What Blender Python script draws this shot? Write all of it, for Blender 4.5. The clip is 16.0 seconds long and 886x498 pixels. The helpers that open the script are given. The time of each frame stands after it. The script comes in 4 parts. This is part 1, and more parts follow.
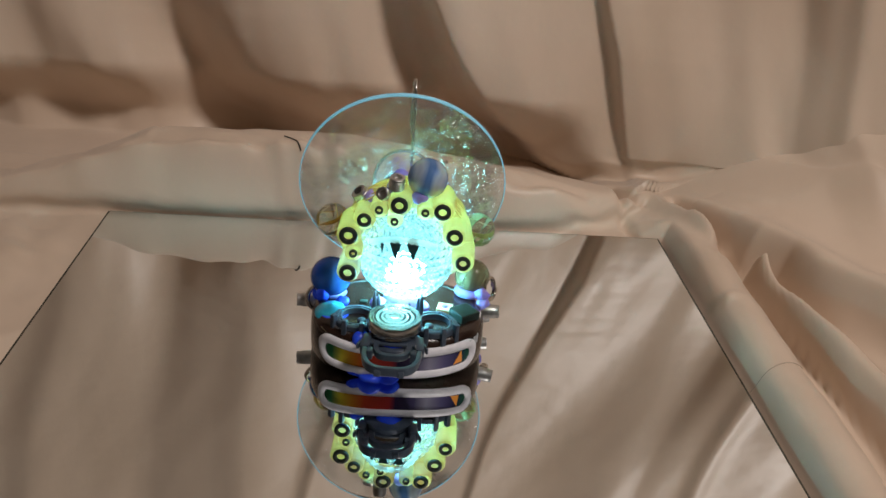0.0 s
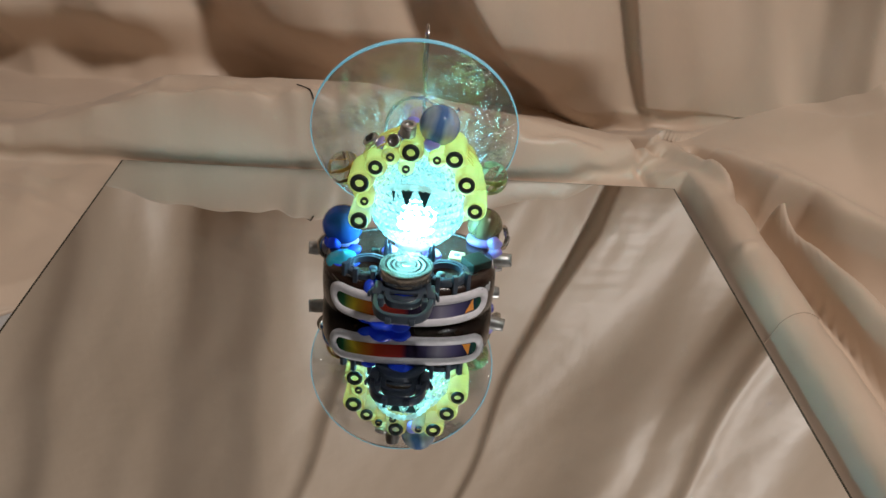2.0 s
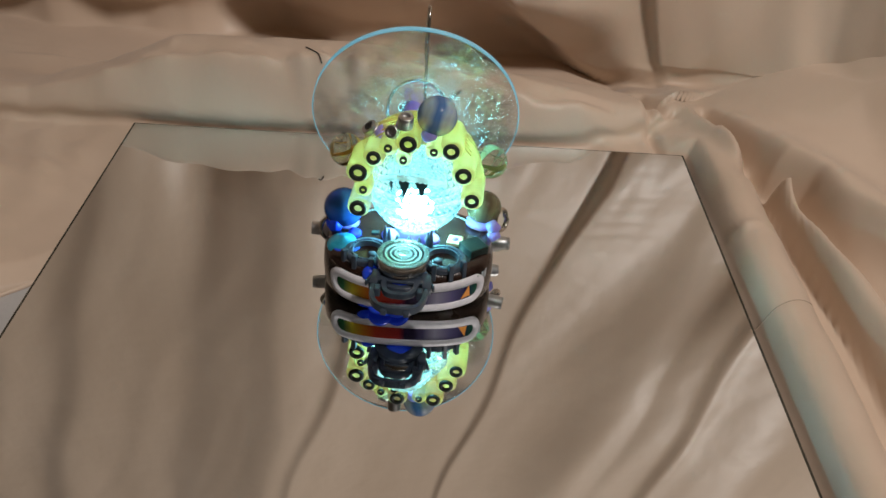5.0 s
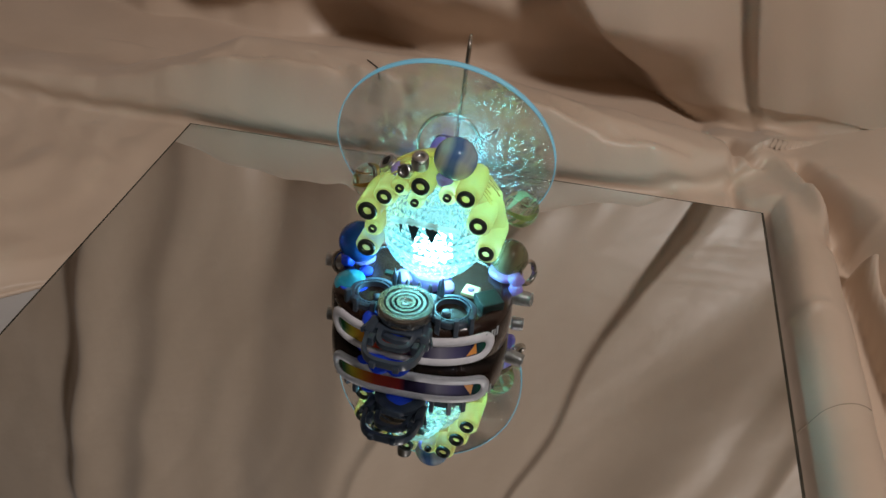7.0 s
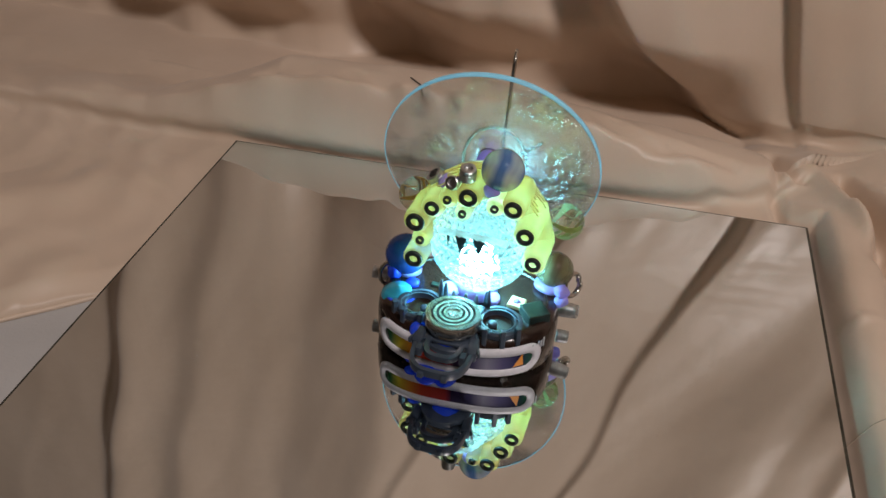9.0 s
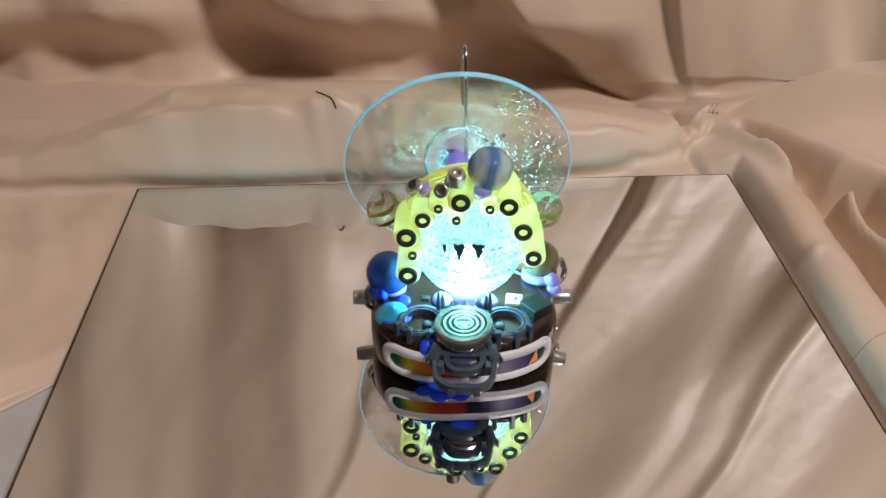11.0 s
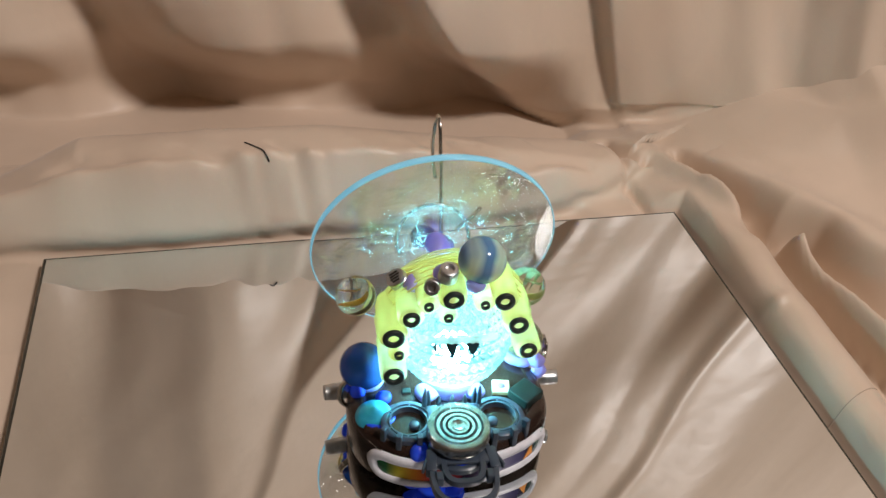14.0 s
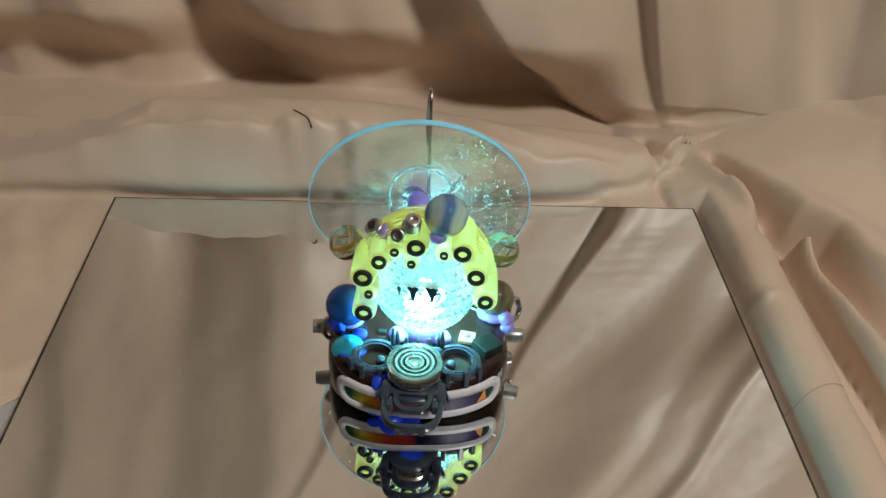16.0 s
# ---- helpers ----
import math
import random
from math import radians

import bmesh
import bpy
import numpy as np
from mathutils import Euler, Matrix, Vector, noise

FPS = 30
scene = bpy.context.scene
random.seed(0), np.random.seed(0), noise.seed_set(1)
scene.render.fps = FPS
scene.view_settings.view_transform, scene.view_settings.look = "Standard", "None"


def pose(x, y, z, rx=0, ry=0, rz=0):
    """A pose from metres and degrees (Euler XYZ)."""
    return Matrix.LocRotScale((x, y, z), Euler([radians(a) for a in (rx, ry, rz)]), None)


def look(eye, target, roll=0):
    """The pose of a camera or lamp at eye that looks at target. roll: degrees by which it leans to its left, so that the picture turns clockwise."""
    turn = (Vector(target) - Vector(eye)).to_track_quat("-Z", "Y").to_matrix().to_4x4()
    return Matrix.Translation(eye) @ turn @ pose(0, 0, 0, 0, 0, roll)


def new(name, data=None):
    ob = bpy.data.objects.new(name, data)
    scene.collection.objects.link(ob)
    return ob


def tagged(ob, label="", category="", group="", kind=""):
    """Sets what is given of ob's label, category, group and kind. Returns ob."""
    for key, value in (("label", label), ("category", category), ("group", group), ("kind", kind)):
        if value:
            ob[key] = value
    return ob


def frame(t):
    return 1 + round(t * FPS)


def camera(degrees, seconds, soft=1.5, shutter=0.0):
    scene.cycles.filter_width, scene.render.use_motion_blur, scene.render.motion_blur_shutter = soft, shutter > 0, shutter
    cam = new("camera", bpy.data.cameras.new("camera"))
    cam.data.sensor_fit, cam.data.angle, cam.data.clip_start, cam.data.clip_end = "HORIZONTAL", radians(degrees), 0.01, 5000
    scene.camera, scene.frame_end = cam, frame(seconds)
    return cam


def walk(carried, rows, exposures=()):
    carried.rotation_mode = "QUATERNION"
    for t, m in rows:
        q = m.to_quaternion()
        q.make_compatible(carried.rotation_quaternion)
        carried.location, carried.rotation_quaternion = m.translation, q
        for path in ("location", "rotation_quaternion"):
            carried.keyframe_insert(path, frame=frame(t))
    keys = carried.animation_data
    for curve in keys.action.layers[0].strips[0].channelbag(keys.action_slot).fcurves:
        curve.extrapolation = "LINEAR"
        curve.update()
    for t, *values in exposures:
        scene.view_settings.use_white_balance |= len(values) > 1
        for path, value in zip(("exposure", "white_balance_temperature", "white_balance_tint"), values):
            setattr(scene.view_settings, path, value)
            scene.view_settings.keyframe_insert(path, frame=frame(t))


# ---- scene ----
cam = camera(50.99, 16.0)
PATH = [
    (0, (0.00075, 0.00026, 0.26245), (0.00080, 0.45164, 0.04737), 4.74),
    (0.5, (0.00140, -0.00064, 0.26376), (-0.00144, 0.45005, 0.04727), 4.52),
    (1, (0.00544, -0.00182, 0.26268), (0.00103, 0.44659, 0.04152), 4.46),
    (1.5, (0.00571, -0.00275, 0.25924), (-0.00060, 0.44064, 0.02823), 4.33),
    (2, (0.00446, 0.00179, 0.25822), (-0.00351, 0.44177, 0.02085), 4.38),
    (2.5, (0.00657, 0.00451, 0.25710), (-0.00396, 0.44082, 0.01313), 4.35),
    (3, (0.01476, -0.00175, 0.25840), (0.00186, 0.43260, 0.01106), 4.13),
    (3.5, (0.01568, 0.00340, 0.27551), (-0.00063, 0.43525, 0.02403), 3.90),
    (4, (0.01127, 0.00459, 0.29283), (-0.00764, 0.42958, 0.03011), 3.81),
    (4.2, (0.00969, 0.00484, 0.29801), (-0.00919, 0.42590, 0.02903), 3.94),
    (6.3, (0.04981, 0.05823, 0.30399), (0.00268, 0.46157, 0.01228), 5.65),
    (6.5, (0.05440, 0.06389, 0.30498), (-0.00716, 0.46475, 0.01254), 5.34),
    (7, (0.07101, 0.07474, 0.30867), (-0.02154, 0.46890, 0.01529), 4.37),
    (7.5, (0.07818, 0.08504, 0.30776), (-0.03034, 0.47680, 0.01666), 4.23),
    (8, (0.08581, 0.08352, 0.30822), (-0.03087, 0.47438, 0.01906), 4.34),
    (8.2, (0.08978, 0.07655, 0.30656), (-0.03012, 0.46820, 0.01979), 4.24),
    (10.3, (0.00110, 0.06249, 0.30460), (-0.06557, 0.47006, 0.02275), -1.70),
    (10.5, (-0.00355, 0.06545, 0.30372), (-0.05126, 0.47536, 0.02142), -0.97),
    (11, (-0.02193, 0.06898, 0.29964), (-0.03135, 0.48122, 0.01685), 0.14),
    (11.5, (-0.03690, 0.07051, 0.29824), (-0.01845, 0.48272, 0.01585), 0.46),
    (12, (-0.05797, 0.07341, 0.29701), (-0.01336, 0.48386, 0.01499), 0.75),
    (12.5, (-0.07605, 0.08684, 0.29750), (-0.00859, 0.49499, 0.01668), 0.95),
    (13, (-0.08944, 0.10675, 0.30558), (-0.00952, 0.51129, 0.02280), 1.24),
    (13.5, (-0.08512, 0.12258, 0.31858), (-0.00343, 0.52314, 0.03069), 1.93),
    (14, (-0.07759, 0.13386, 0.32411), (-0.00853, 0.52984, 0.02674), 4.08),
    (14.5, (-0.05346, 0.13370, 0.32095), (-0.01443, 0.52605, 0.01347), 4.52),
    (15, (-0.02222, 0.12343, 0.32348), (-0.00668, 0.51741, 0.01601), 3.54),
    (15.5, (-0.00963, 0.10193, 0.32701), (-0.01049, 0.50104, 0.02583), 2.99),
    (16, (-0.00263, 0.07773, 0.33547), (-0.01119, 0.48052, 0.03935), 2.90),
]
EXPOSURES = [(0, -0.56, 6480, 14), (3.5, -0.52, 6480, 12), (4.2, -0.54, 6480, 12), (6.5, -0.72, 6450, 15), (7, -0.92, 6450, 14), (8.2, -0.88, 6450, 16), (10.5, -0.20, 6480, 18), (13, -0.24, 6480, 18), (14.5, -0.18, 6450, 12), (15.5, -0.60, 6450, 8), (16, -0.52, 6450, 8)]
KEY_WATTS, KEY_AT, KEY_COLOUR = 30.0, (0.82, -0.34, 1.72), (1.0, 0.93, 0.86)
LAMP_COLOUR, LAMP_POWER = (0.26, 0.86, 1.0), 145.0
DISC_AT, DISC_TURN = (-0.0238, 0.4672, 0.0762, 0.0555, 13.4), 3.6
walk(cam, [(t, look(eye, target, roll)) for t, eye, target, roll in PATH], EXPOSURES)

# ---- light: a warm ceiling lamp in front of the table, room bounce, and the lamp in the sculpture ----
world = bpy.data.worlds.new("room_air")
scene.world = world
world.use_nodes = True
world.node_tree.nodes["Background"].inputs[0].default_value = (1.0, 0.90, 0.80, 1)
world.node_tree.nodes["Background"].inputs[1].default_value = 0.018
lamp = bpy.data.lights.new("ceiling_light", "AREA")
lamp.shape, lamp.size, lamp.energy, lamp.color = "DISK", 0.30, KEY_WATTS, KEY_COLOUR
lamp_ob = new("ceiling_light", lamp)
lamp_ob.matrix_world = look(KEY_AT, (-0.02, 0.6, 0.05))

TAU = 2 * math.pi
PX, PY = -0.0200, 0.4260  # middle of the sculpture's round base


# ---- materials ----
def mat(name, base=(0.5, 0.5, 0.5), rough=0.5, metal=0.0, trans=0.0, ior=1.45, emit=None, power=0.0, coat=0.0, sheen=0.0, sss=0.0):
    m = bpy.data.materials.new(name)
    m.use_nodes = True
    b = m.node_tree.nodes["Principled BSDF"]
    b.inputs["Base Color"].default_value = (*base, 1)
    b.inputs["Roughness"].default_value = rough
    b.inputs["Metallic"].default_value = metal
    b.inputs["Transmission Weight"].default_value = trans
    b.inputs["IOR"].default_value = ior
    b.inputs["Coat Weight"].default_value = coat
    b.inputs["Sheen Weight"].default_value = sheen
    b.inputs["Subsurface Weight"].default_value = sss
    b.inputs["Subsurface Scale"].default_value = 0.003
    if emit:
        b.inputs["Emission Color"].default_value = (*emit, 1)
        b.inputs["Emission Strength"].default_value = power
    return m


def node(m, kind, **inputs):
    n = m.node_tree.nodes.new(kind)
    for key, value in inputs.items():
        n.inputs[key.replace("_", " ")].default_value = value
    return n


def link(m, a, b):
    m.node_tree.links.new(a, b)


def vary(m, scale, low, high, rough=None, bump=0.0, bump_scale=None, stretch=(1, 1, 1), detail=4.0):
    """Two noises on a material: a broad one for colour and roughness, a fine one for relief."""
    b = m.node_tree.nodes["Principled BSDF"]
    co = node(m, "ShaderNodeTexCoord")
    mp = node(m, "ShaderNodeMapping")
    mp.inputs["Scale"].default_value = stretch
    link(m, co.outputs["Object"], mp.inputs[0])
    n = node(m, "ShaderNodeTexNoise", Scale=scale, Detail=detail)
    link(m, mp.outputs[0], n.inputs["Vector"])
    ramp = node(m, "ShaderNodeValToRGB")
    ramp.color_ramp.elements[0].position, ramp.color_ramp.elements[1].position = 0.3, 0.7
    ramp.color_ramp.elements[0].color, ramp.color_ramp.elements[1].color = (*low, 1), (*high, 1)
    link(m, n.outputs[0], ramp.inputs[0])
    link(m, ramp.outputs[0], b.inputs["Base Color"])
    if rough:
        r = node(m, "ShaderNodeMapRange", To_Min=rough[0], To_Max=rough[1])
        link(m, n.outputs[0], r.inputs[0])
        link(m, r.outputs[0], b.inputs["Roughness"])
    if bump:
        f = node(m, "ShaderNodeTexNoise", Scale=bump_scale or scale * 8, Detail=5.0)
        link(m, mp.outputs[0], f.inputs["Vector"])
        u = node(m, "ShaderNodeBump", Strength=bump, Distance=0.001)
        link(m, f.outputs[0], u.inputs["Height"])
        link(m, u.outputs[0], b.inputs["Normal"])
    return m


CLOTH = vary(mat("satin_cloth", rough=0.42, sheen=0.25), 9, (0.625, 0.485, 0.366), (0.725, 0.578, 0.452), (0.32, 0.47), 0.16, 110, (1, 1, 0.22))
CLOTH.node_tree.nodes["Principled BSDF"].inputs["Specular IOR Level"].default_value = 0.4
fine_bump = CLOTH.node_tree.nodes["Bump"]
co = node(CLOTH, "ShaderNodeTexCoord")
wrinkle = node(CLOTH, "ShaderNodeTexNoise", Scale=24.0, Detail=2.5)
link(CLOTH, co.outputs["Object"], wrinkle.inputs["Vector"])
wrinkle_bump = node(CLOTH, "ShaderNodeBump", Strength=0.24, Distance=0.005)
link(CLOTH, wrinkle.outputs[0], wrinkle_bump.inputs["Height"])
link(CLOTH, wrinkle_bump.outputs[0], fine_bump.inputs["Normal"])
TABLE = vary(mat("white_table_paint", rough=0.5), 20, (0.50, 0.49, 0.48), (0.56, 0.55, 0.54), None, 0.3, 700)
PLASTER = vary(mat("wall_plaster", rough=0.8), 3, (0.36, 0.31, 0.25), (0.42, 0.37, 0.30), None, 0.2, 80)
SILVER = mat("mirror_silver", (0.80, 0.83, 0.835), 0.004, 1.0)
GLASS_EDGE = vary(mat("mirror_edge_glass", rough=0.18), 60, (0.020, 0.020, 0.016), (0.06, 0.055, 0.04))
SEAM = mat("seam_thread", (0.46, 0.36, 0.27), 0.7)
THREAD = mat("black_thread", (0.01, 0.01, 0.012), 0.7)
BASE = vary(mat("dark_brown_plastic", rough=0.22, coat=0.3), 120, (0.016, 0.008, 0.006), (0.032, 0.016, 0.011), (0.16, 0.32), 0.1, 900)
WHITE_RIM = vary(mat("white_plastic_rim", rough=0.35), 200, (0.66, 0.65, 0.70), (0.80, 0.79, 0.83), None, 0.1, 1500)
HOLDER = vary(mat("blue_grey_plastic", rough=0.3, coat=0.2, trans=0.15), 160, (0.040, 0.058, 0.085), (0.066, 0.090, 0.125), (0.22, 0.42), 0.04, 1200)
STEEL = vary(mat("brushed_steel", rough=0.25, metal=1.0), 300, (0.52, 0.51, 0.48), (0.66, 0.65, 0.61), (0.14, 0.28), 0.02, 1600)
STEEL_DARK = mat("dark_steel_groove", (0.05, 0.05, 0.05), 0.5, 0.8)
SATIN_STEEL = vary(mat("satin_aluminium", rough=0.35, metal=1.0), 350, (0.55, 0.55, 0.55), (0.72, 0.72, 0.71), (0.26, 0.42), 0.04, 1800)
WIRE = mat("silver_wire", (0.62, 0.58, 0.53), 0.2, 1.0)
DISC = mat("clear_acrylic", (0.97, 0.985, 0.99), 0.015, 0.0, 1.0, 1.42)
# the lamp's cyan light on the disc's edge is put in as emission
RIM_GLOW = mat("acrylic_rim_glow", (0.42, 0.72, 0.82), 0.12, 0.0, 0.6, 1.3, (0.25, 0.75, 0.95), 0.22)
# slight cyan emission adds to the LED's own light in the shell
GLOBE = mat("clear_faceted_plastic_glow", (0.80, 0.99, 0.95), 0.03, 0.0, 0.94, 1.33, (0.35, 0.95, 0.90), 0.03)
# yellow plastic; faint emission stands in for lamp light passing through it
SHELL = mat("yellow_acrylic_glow", (0.99, 0.93, 0.60), 0.05, 0.0, 0.92, 1.30, (0.95, 0.84, 0.20), 0.10)


def diffuser(m, colour, share):
    """Lets part of the light through cloudily, as frosted plastic does."""
    out = m.node_tree.nodes["Material Output"]
    t = node(m, "ShaderNodeBsdfTranslucent")
    t.inputs[0].default_value = (*colour, 1)
    mix = node(m, "ShaderNodeMixShader")
    mix.inputs[0].default_value = share
    link(m, m.node_tree.nodes["Principled BSDF"].outputs[0], mix.inputs[1])
    link(m, t.outputs[0], mix.inputs[2])
    link(m, mix.outputs[0], out.inputs["Surface"])
    return m


diffuser(GLOBE, (0.72, 1.0, 0.95), 0.09)
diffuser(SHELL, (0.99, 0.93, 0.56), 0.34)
diffuser(DISC, (0.95, 0.98, 1.0), 0.045)


def scratched(m, share):
    """Fine scratches and ripples in polished acrylic, which scatter a lamp's glint over the face."""
    out = m.node_tree.nodes["Material Output"]
    clear = out.inputs["Surface"].links[0].from_socket
    g = node(m, "ShaderNodeBsdfGlossy")
    g.inputs["Roughness"].default_value = 0.05
    co = node(m, "ShaderNodeTexCoord")
    n1 = node(m, "ShaderNodeTexNoise")
    n1.inputs["Scale"].default_value = 190.0
    n1.inputs["Detail"].default_value = 2.0
    link(m, co.outputs["Object"], n1.inputs["Vector"])
    bump = node(m, "ShaderNodeBump")
    bump.inputs["Strength"].default_value = 0.9
    bump.inputs["Distance"].default_value = 0.0035
    link(m, n1.outputs[0], bump.inputs["Height"])
    link(m, bump.outputs[0], g.inputs["Normal"])
    n2 = node(m, "ShaderNodeTexNoise")
    n2.inputs["Scale"].default_value = 55.0
    n2.inputs["Detail"].default_value = 5.0
    link(m, co.outputs["Object"], n2.inputs["Vector"])
    r = node(m, "ShaderNodeMapRange")
    r.inputs["From Min"].default_value, r.inputs["From Max"].default_value = 0.42, 0.68
    r.inputs["To Min"].default_value, r.inputs["To Max"].default_value = share * 0.15, share
    link(m, n2.outputs[0], r.inputs["Value"])
    mix = node(m, "ShaderNodeMixShader")
    link(m, r.outputs[0], mix.inputs[0])
    link(m, clear, mix.inputs[1])
    link(m, g.outputs[0], mix.inputs[2])
    link(m, mix.outputs[0], out.inputs["Surface"])


scratched(DISC, 0.40)
LIP = diffuser(mat("frosted_lip_plastic", (0.85, 0.98, 0.95), 0.15, 0.0, 0.4, 1.4), (0.9, 1.0, 0.97), 0.7)
LED = mat("led_chip", (1, 1, 1), 0.5, emit=LAMP_COLOUR, power=LAMP_POWER)
RUBBER = mat("black_tube_end", (0.012, 0.02, 0.018), 0.45)
TOOTH = mat("dark_teal_plastic", (0.01, 0.05, 0.06), 0.3)
# both glues carry a weak added glow, though they give off no light
GLUE = mat("violet_hot_glue_glow", (0.40, 0.36, 0.86), 0.28, 0.0, 0.35, 1.4, (0.25, 0.22, 0.95), 0.05, sss=0.3)
GLUE_BLUE = mat("blue_hot_glue_glow", (0.03, 0.10, 0.85), 0.25, 0.0, 0.2, 1.4, (0.02, 0.07, 0.9), 0.06, sss=0.3)
TURQUOISE = vary(mat("turquoise_glass", rough=0.15, coat=0.5), 250, (0.02, 0.30, 0.46), (0.04, 0.42, 0.58))
CHIP = vary(mat("pale_yellow_plastic", rough=0.4), 300, (0.66, 0.60, 0.34), (0.78, 0.72, 0.46))
BOX = vary(mat("black_green_plastic", rough=0.35), 200, (0.008, 0.02, 0.018), (0.016, 0.03, 0.026))
PRINT = mat("pale_grey_print", (0.45, 0.48, 0.5), 0.6)
ORANGE = mat("orange_print", (0.85, 0.32, 0.04), 0.35)
# magenta light on a dark cylinder, put into the base colour
MAGENTA_LIT = mat("magenta_lit_dark", (0.20, 0.03, 0.05), 0.1, 0.0, 0.4)

# printed rainbow dial
DIAL = mat("printed_dial", rough=0.12, coat=0.6)
uv = node(DIAL, "ShaderNodeUVMap")
sep = node(DIAL, "ShaderNodeSeparateXYZ")
link(DIAL, uv.outputs[0], sep.inputs[0])
ramp = node(DIAL, "ShaderNodeValToRGB")
stops = [(0.0, (0.005, 0.05, 0.03)), (0.07, (0.02, 0.14, 0.05)), (0.14, (0.45, 0.38, 0.03)), (0.22, (0.55, 0.20, 0.02)), (0.30, (0.48, 0.05, 0.02)),
         (0.46, (0.40, 0.03, 0.03)), (0.50, (0.03, 0.015, 0.05)), (0.62, (0.05, 0.045, 0.10)), (0.70, (0.25, 0.24, 0.32)), (0.80, (0.10, 0.09, 0.20)), (0.90, (0.02, 0.02, 0.07)), (1.0, (0.01, 0.10, 0.04))]
els = ramp.color_ramp.elements
while len(els) < len(stops):
    els.new(0.5)
for el, (p, c) in zip(els, stops):
    el.position, el.color = p, (*c, 1)
link(DIAL, sep.outputs[0], ramp.inputs[0])
link(DIAL, ramp.outputs[0], DIAL.node_tree.nodes["Principled BSDF"].inputs["Base Color"])


def marble_material(name, clear, swirl, swirl2, trans, scale=70.0):
    """Glass marble: clear or dyed glass with drawn-out bands of colour."""
    m = mat(name, clear, 0.04, 0.0, trans, 1.35, coat=0.4)
    b = m.node_tree.nodes["Principled BSDF"]
    co = node(m, "ShaderNodeTexCoord")
    w = node(m, "ShaderNodeTexWave", Scale=scale, Distortion=4.0, Detail=3.0, Detail_Scale=1.2)
    w.bands_direction = "X"
    link(m, co.outputs["Object"], w.inputs["Vector"])
    r = node(m, "ShaderNodeValToRGB")
    e = r.color_ramp.elements
    e[0].position, e[0].color, e[1].position, e[1].color = 0.15, (*swirl, 1), 0.9, (*clear, 1)
    mid = e.new(0.55)
    mid.color = (*swirl2, 1)
    link(m, w.outputs[0], r.inputs[0])
    link(m, r.outputs[0], b.inputs["Base Color"])
    t = node(m, "ShaderNodeMapRange", To_Min=trans * 0.35, To_Max=trans)
    link(m, w.outputs[0], t.inputs[0])
    link(m, t.outputs[0], b.inputs["Transmission Weight"])
    return m


MARBLE_SWIRL = marble_material("blue_white_swirl_glass", (0.62, 0.74, 0.86), (0.10, 0.22, 0.48), (0.34, 0.48, 0.70), 0.55, 26)
MARBLE_BLUE = marble_material("cobalt_glass", (0.03, 0.14, 0.50), (0.02, 0.09, 0.36), (0.03, 0.12, 0.44), 0.40, 20)
MARBLE_BROWN = marble_material("brown_green_glass", (0.26, 0.25, 0.14), (0.12, 0.09, 0.05), (0.20, 0.18, 0.10), 0.55, 30)


# ---- building helpers ----
def mesh_of(bm, material, smooth=True):
    me = bpy.data.meshes.new("mesh")
    bmesh.ops.recalc_face_normals(bm, faces=bm.faces)
    bm.to_mesh(me)
    bm.free()
    me.materials.append(material)
    if smooth:
        me.shade_smooth()
    return me


def part(name, bm, material, parent=None, label="", smooth=True):
    ob = new(name, mesh_of(bm, material, smooth))
    if parent:
        ob.parent = parent
    if label:
        tagged(ob, label)
    return ob


def sharp(ob, degrees=35):
    ob.data.set_sharp_from_angle(angle=radians(degrees))
    return ob


def place(bm, m):
    bmesh.ops.transform(bm, matrix=m, verts=bm.verts)
    return bm


def lathe(profile, steps=48, m=None, cap=True):
    """A turned body from (radius, height) pairs, about z."""
    bm = bmesh.new()
    rings = []
    for r, z in profile:
        if r < 1e-6:
            rings.append([bm.verts.new((0, 0, z))])
        else:
            rings.append([bm.verts.new((r * math.cos(TAU * i / steps), r * math.sin(TAU * i / steps), z)) for i in range(steps)])
    for a, b in zip(rings, rings[1:]):
        for i in range(steps):
            j = (i + 1) % steps
            if len(a) == 1 and len(b) == 1:
                continue
            if len(a) == 1:
                bm.faces.new((a[0], b[i], b[j]))
            elif len(b) == 1:
                bm.faces.new((a[i], a[j], b[0]))
            else:
                bm.faces.new((a[i], a[j], b[j], b[i]))
    if cap:
        for ring in (rings[0], rings[-1]):
            if len(ring) > 1:
                bm.faces.new(ring)
    return place(bm, m) if m else bm


def ball(r, m=None, u=32, v=20):
    bm = bmesh.new()
    bmesh.ops.create_uvsphere(bm, u_segments=u, v_segments=v, radius=r)
    return place(bm, m) if m else bm


def box(sx, sy, sz, m=None, bevel=0.0, segments=2):
    bm = bmesh.new()
    bmesh.ops.create_cube(bm, size=1)
    bmesh.ops.scale(bm, vec=(sx, sy, sz), verts=bm.verts)
    if bevel:
        bmesh.ops.bevel(bm, geom=bm.edges[:], offset=bevel, segments=segments, affect="EDGES", profile=0.5)
    return place(bm, m) if m else bm


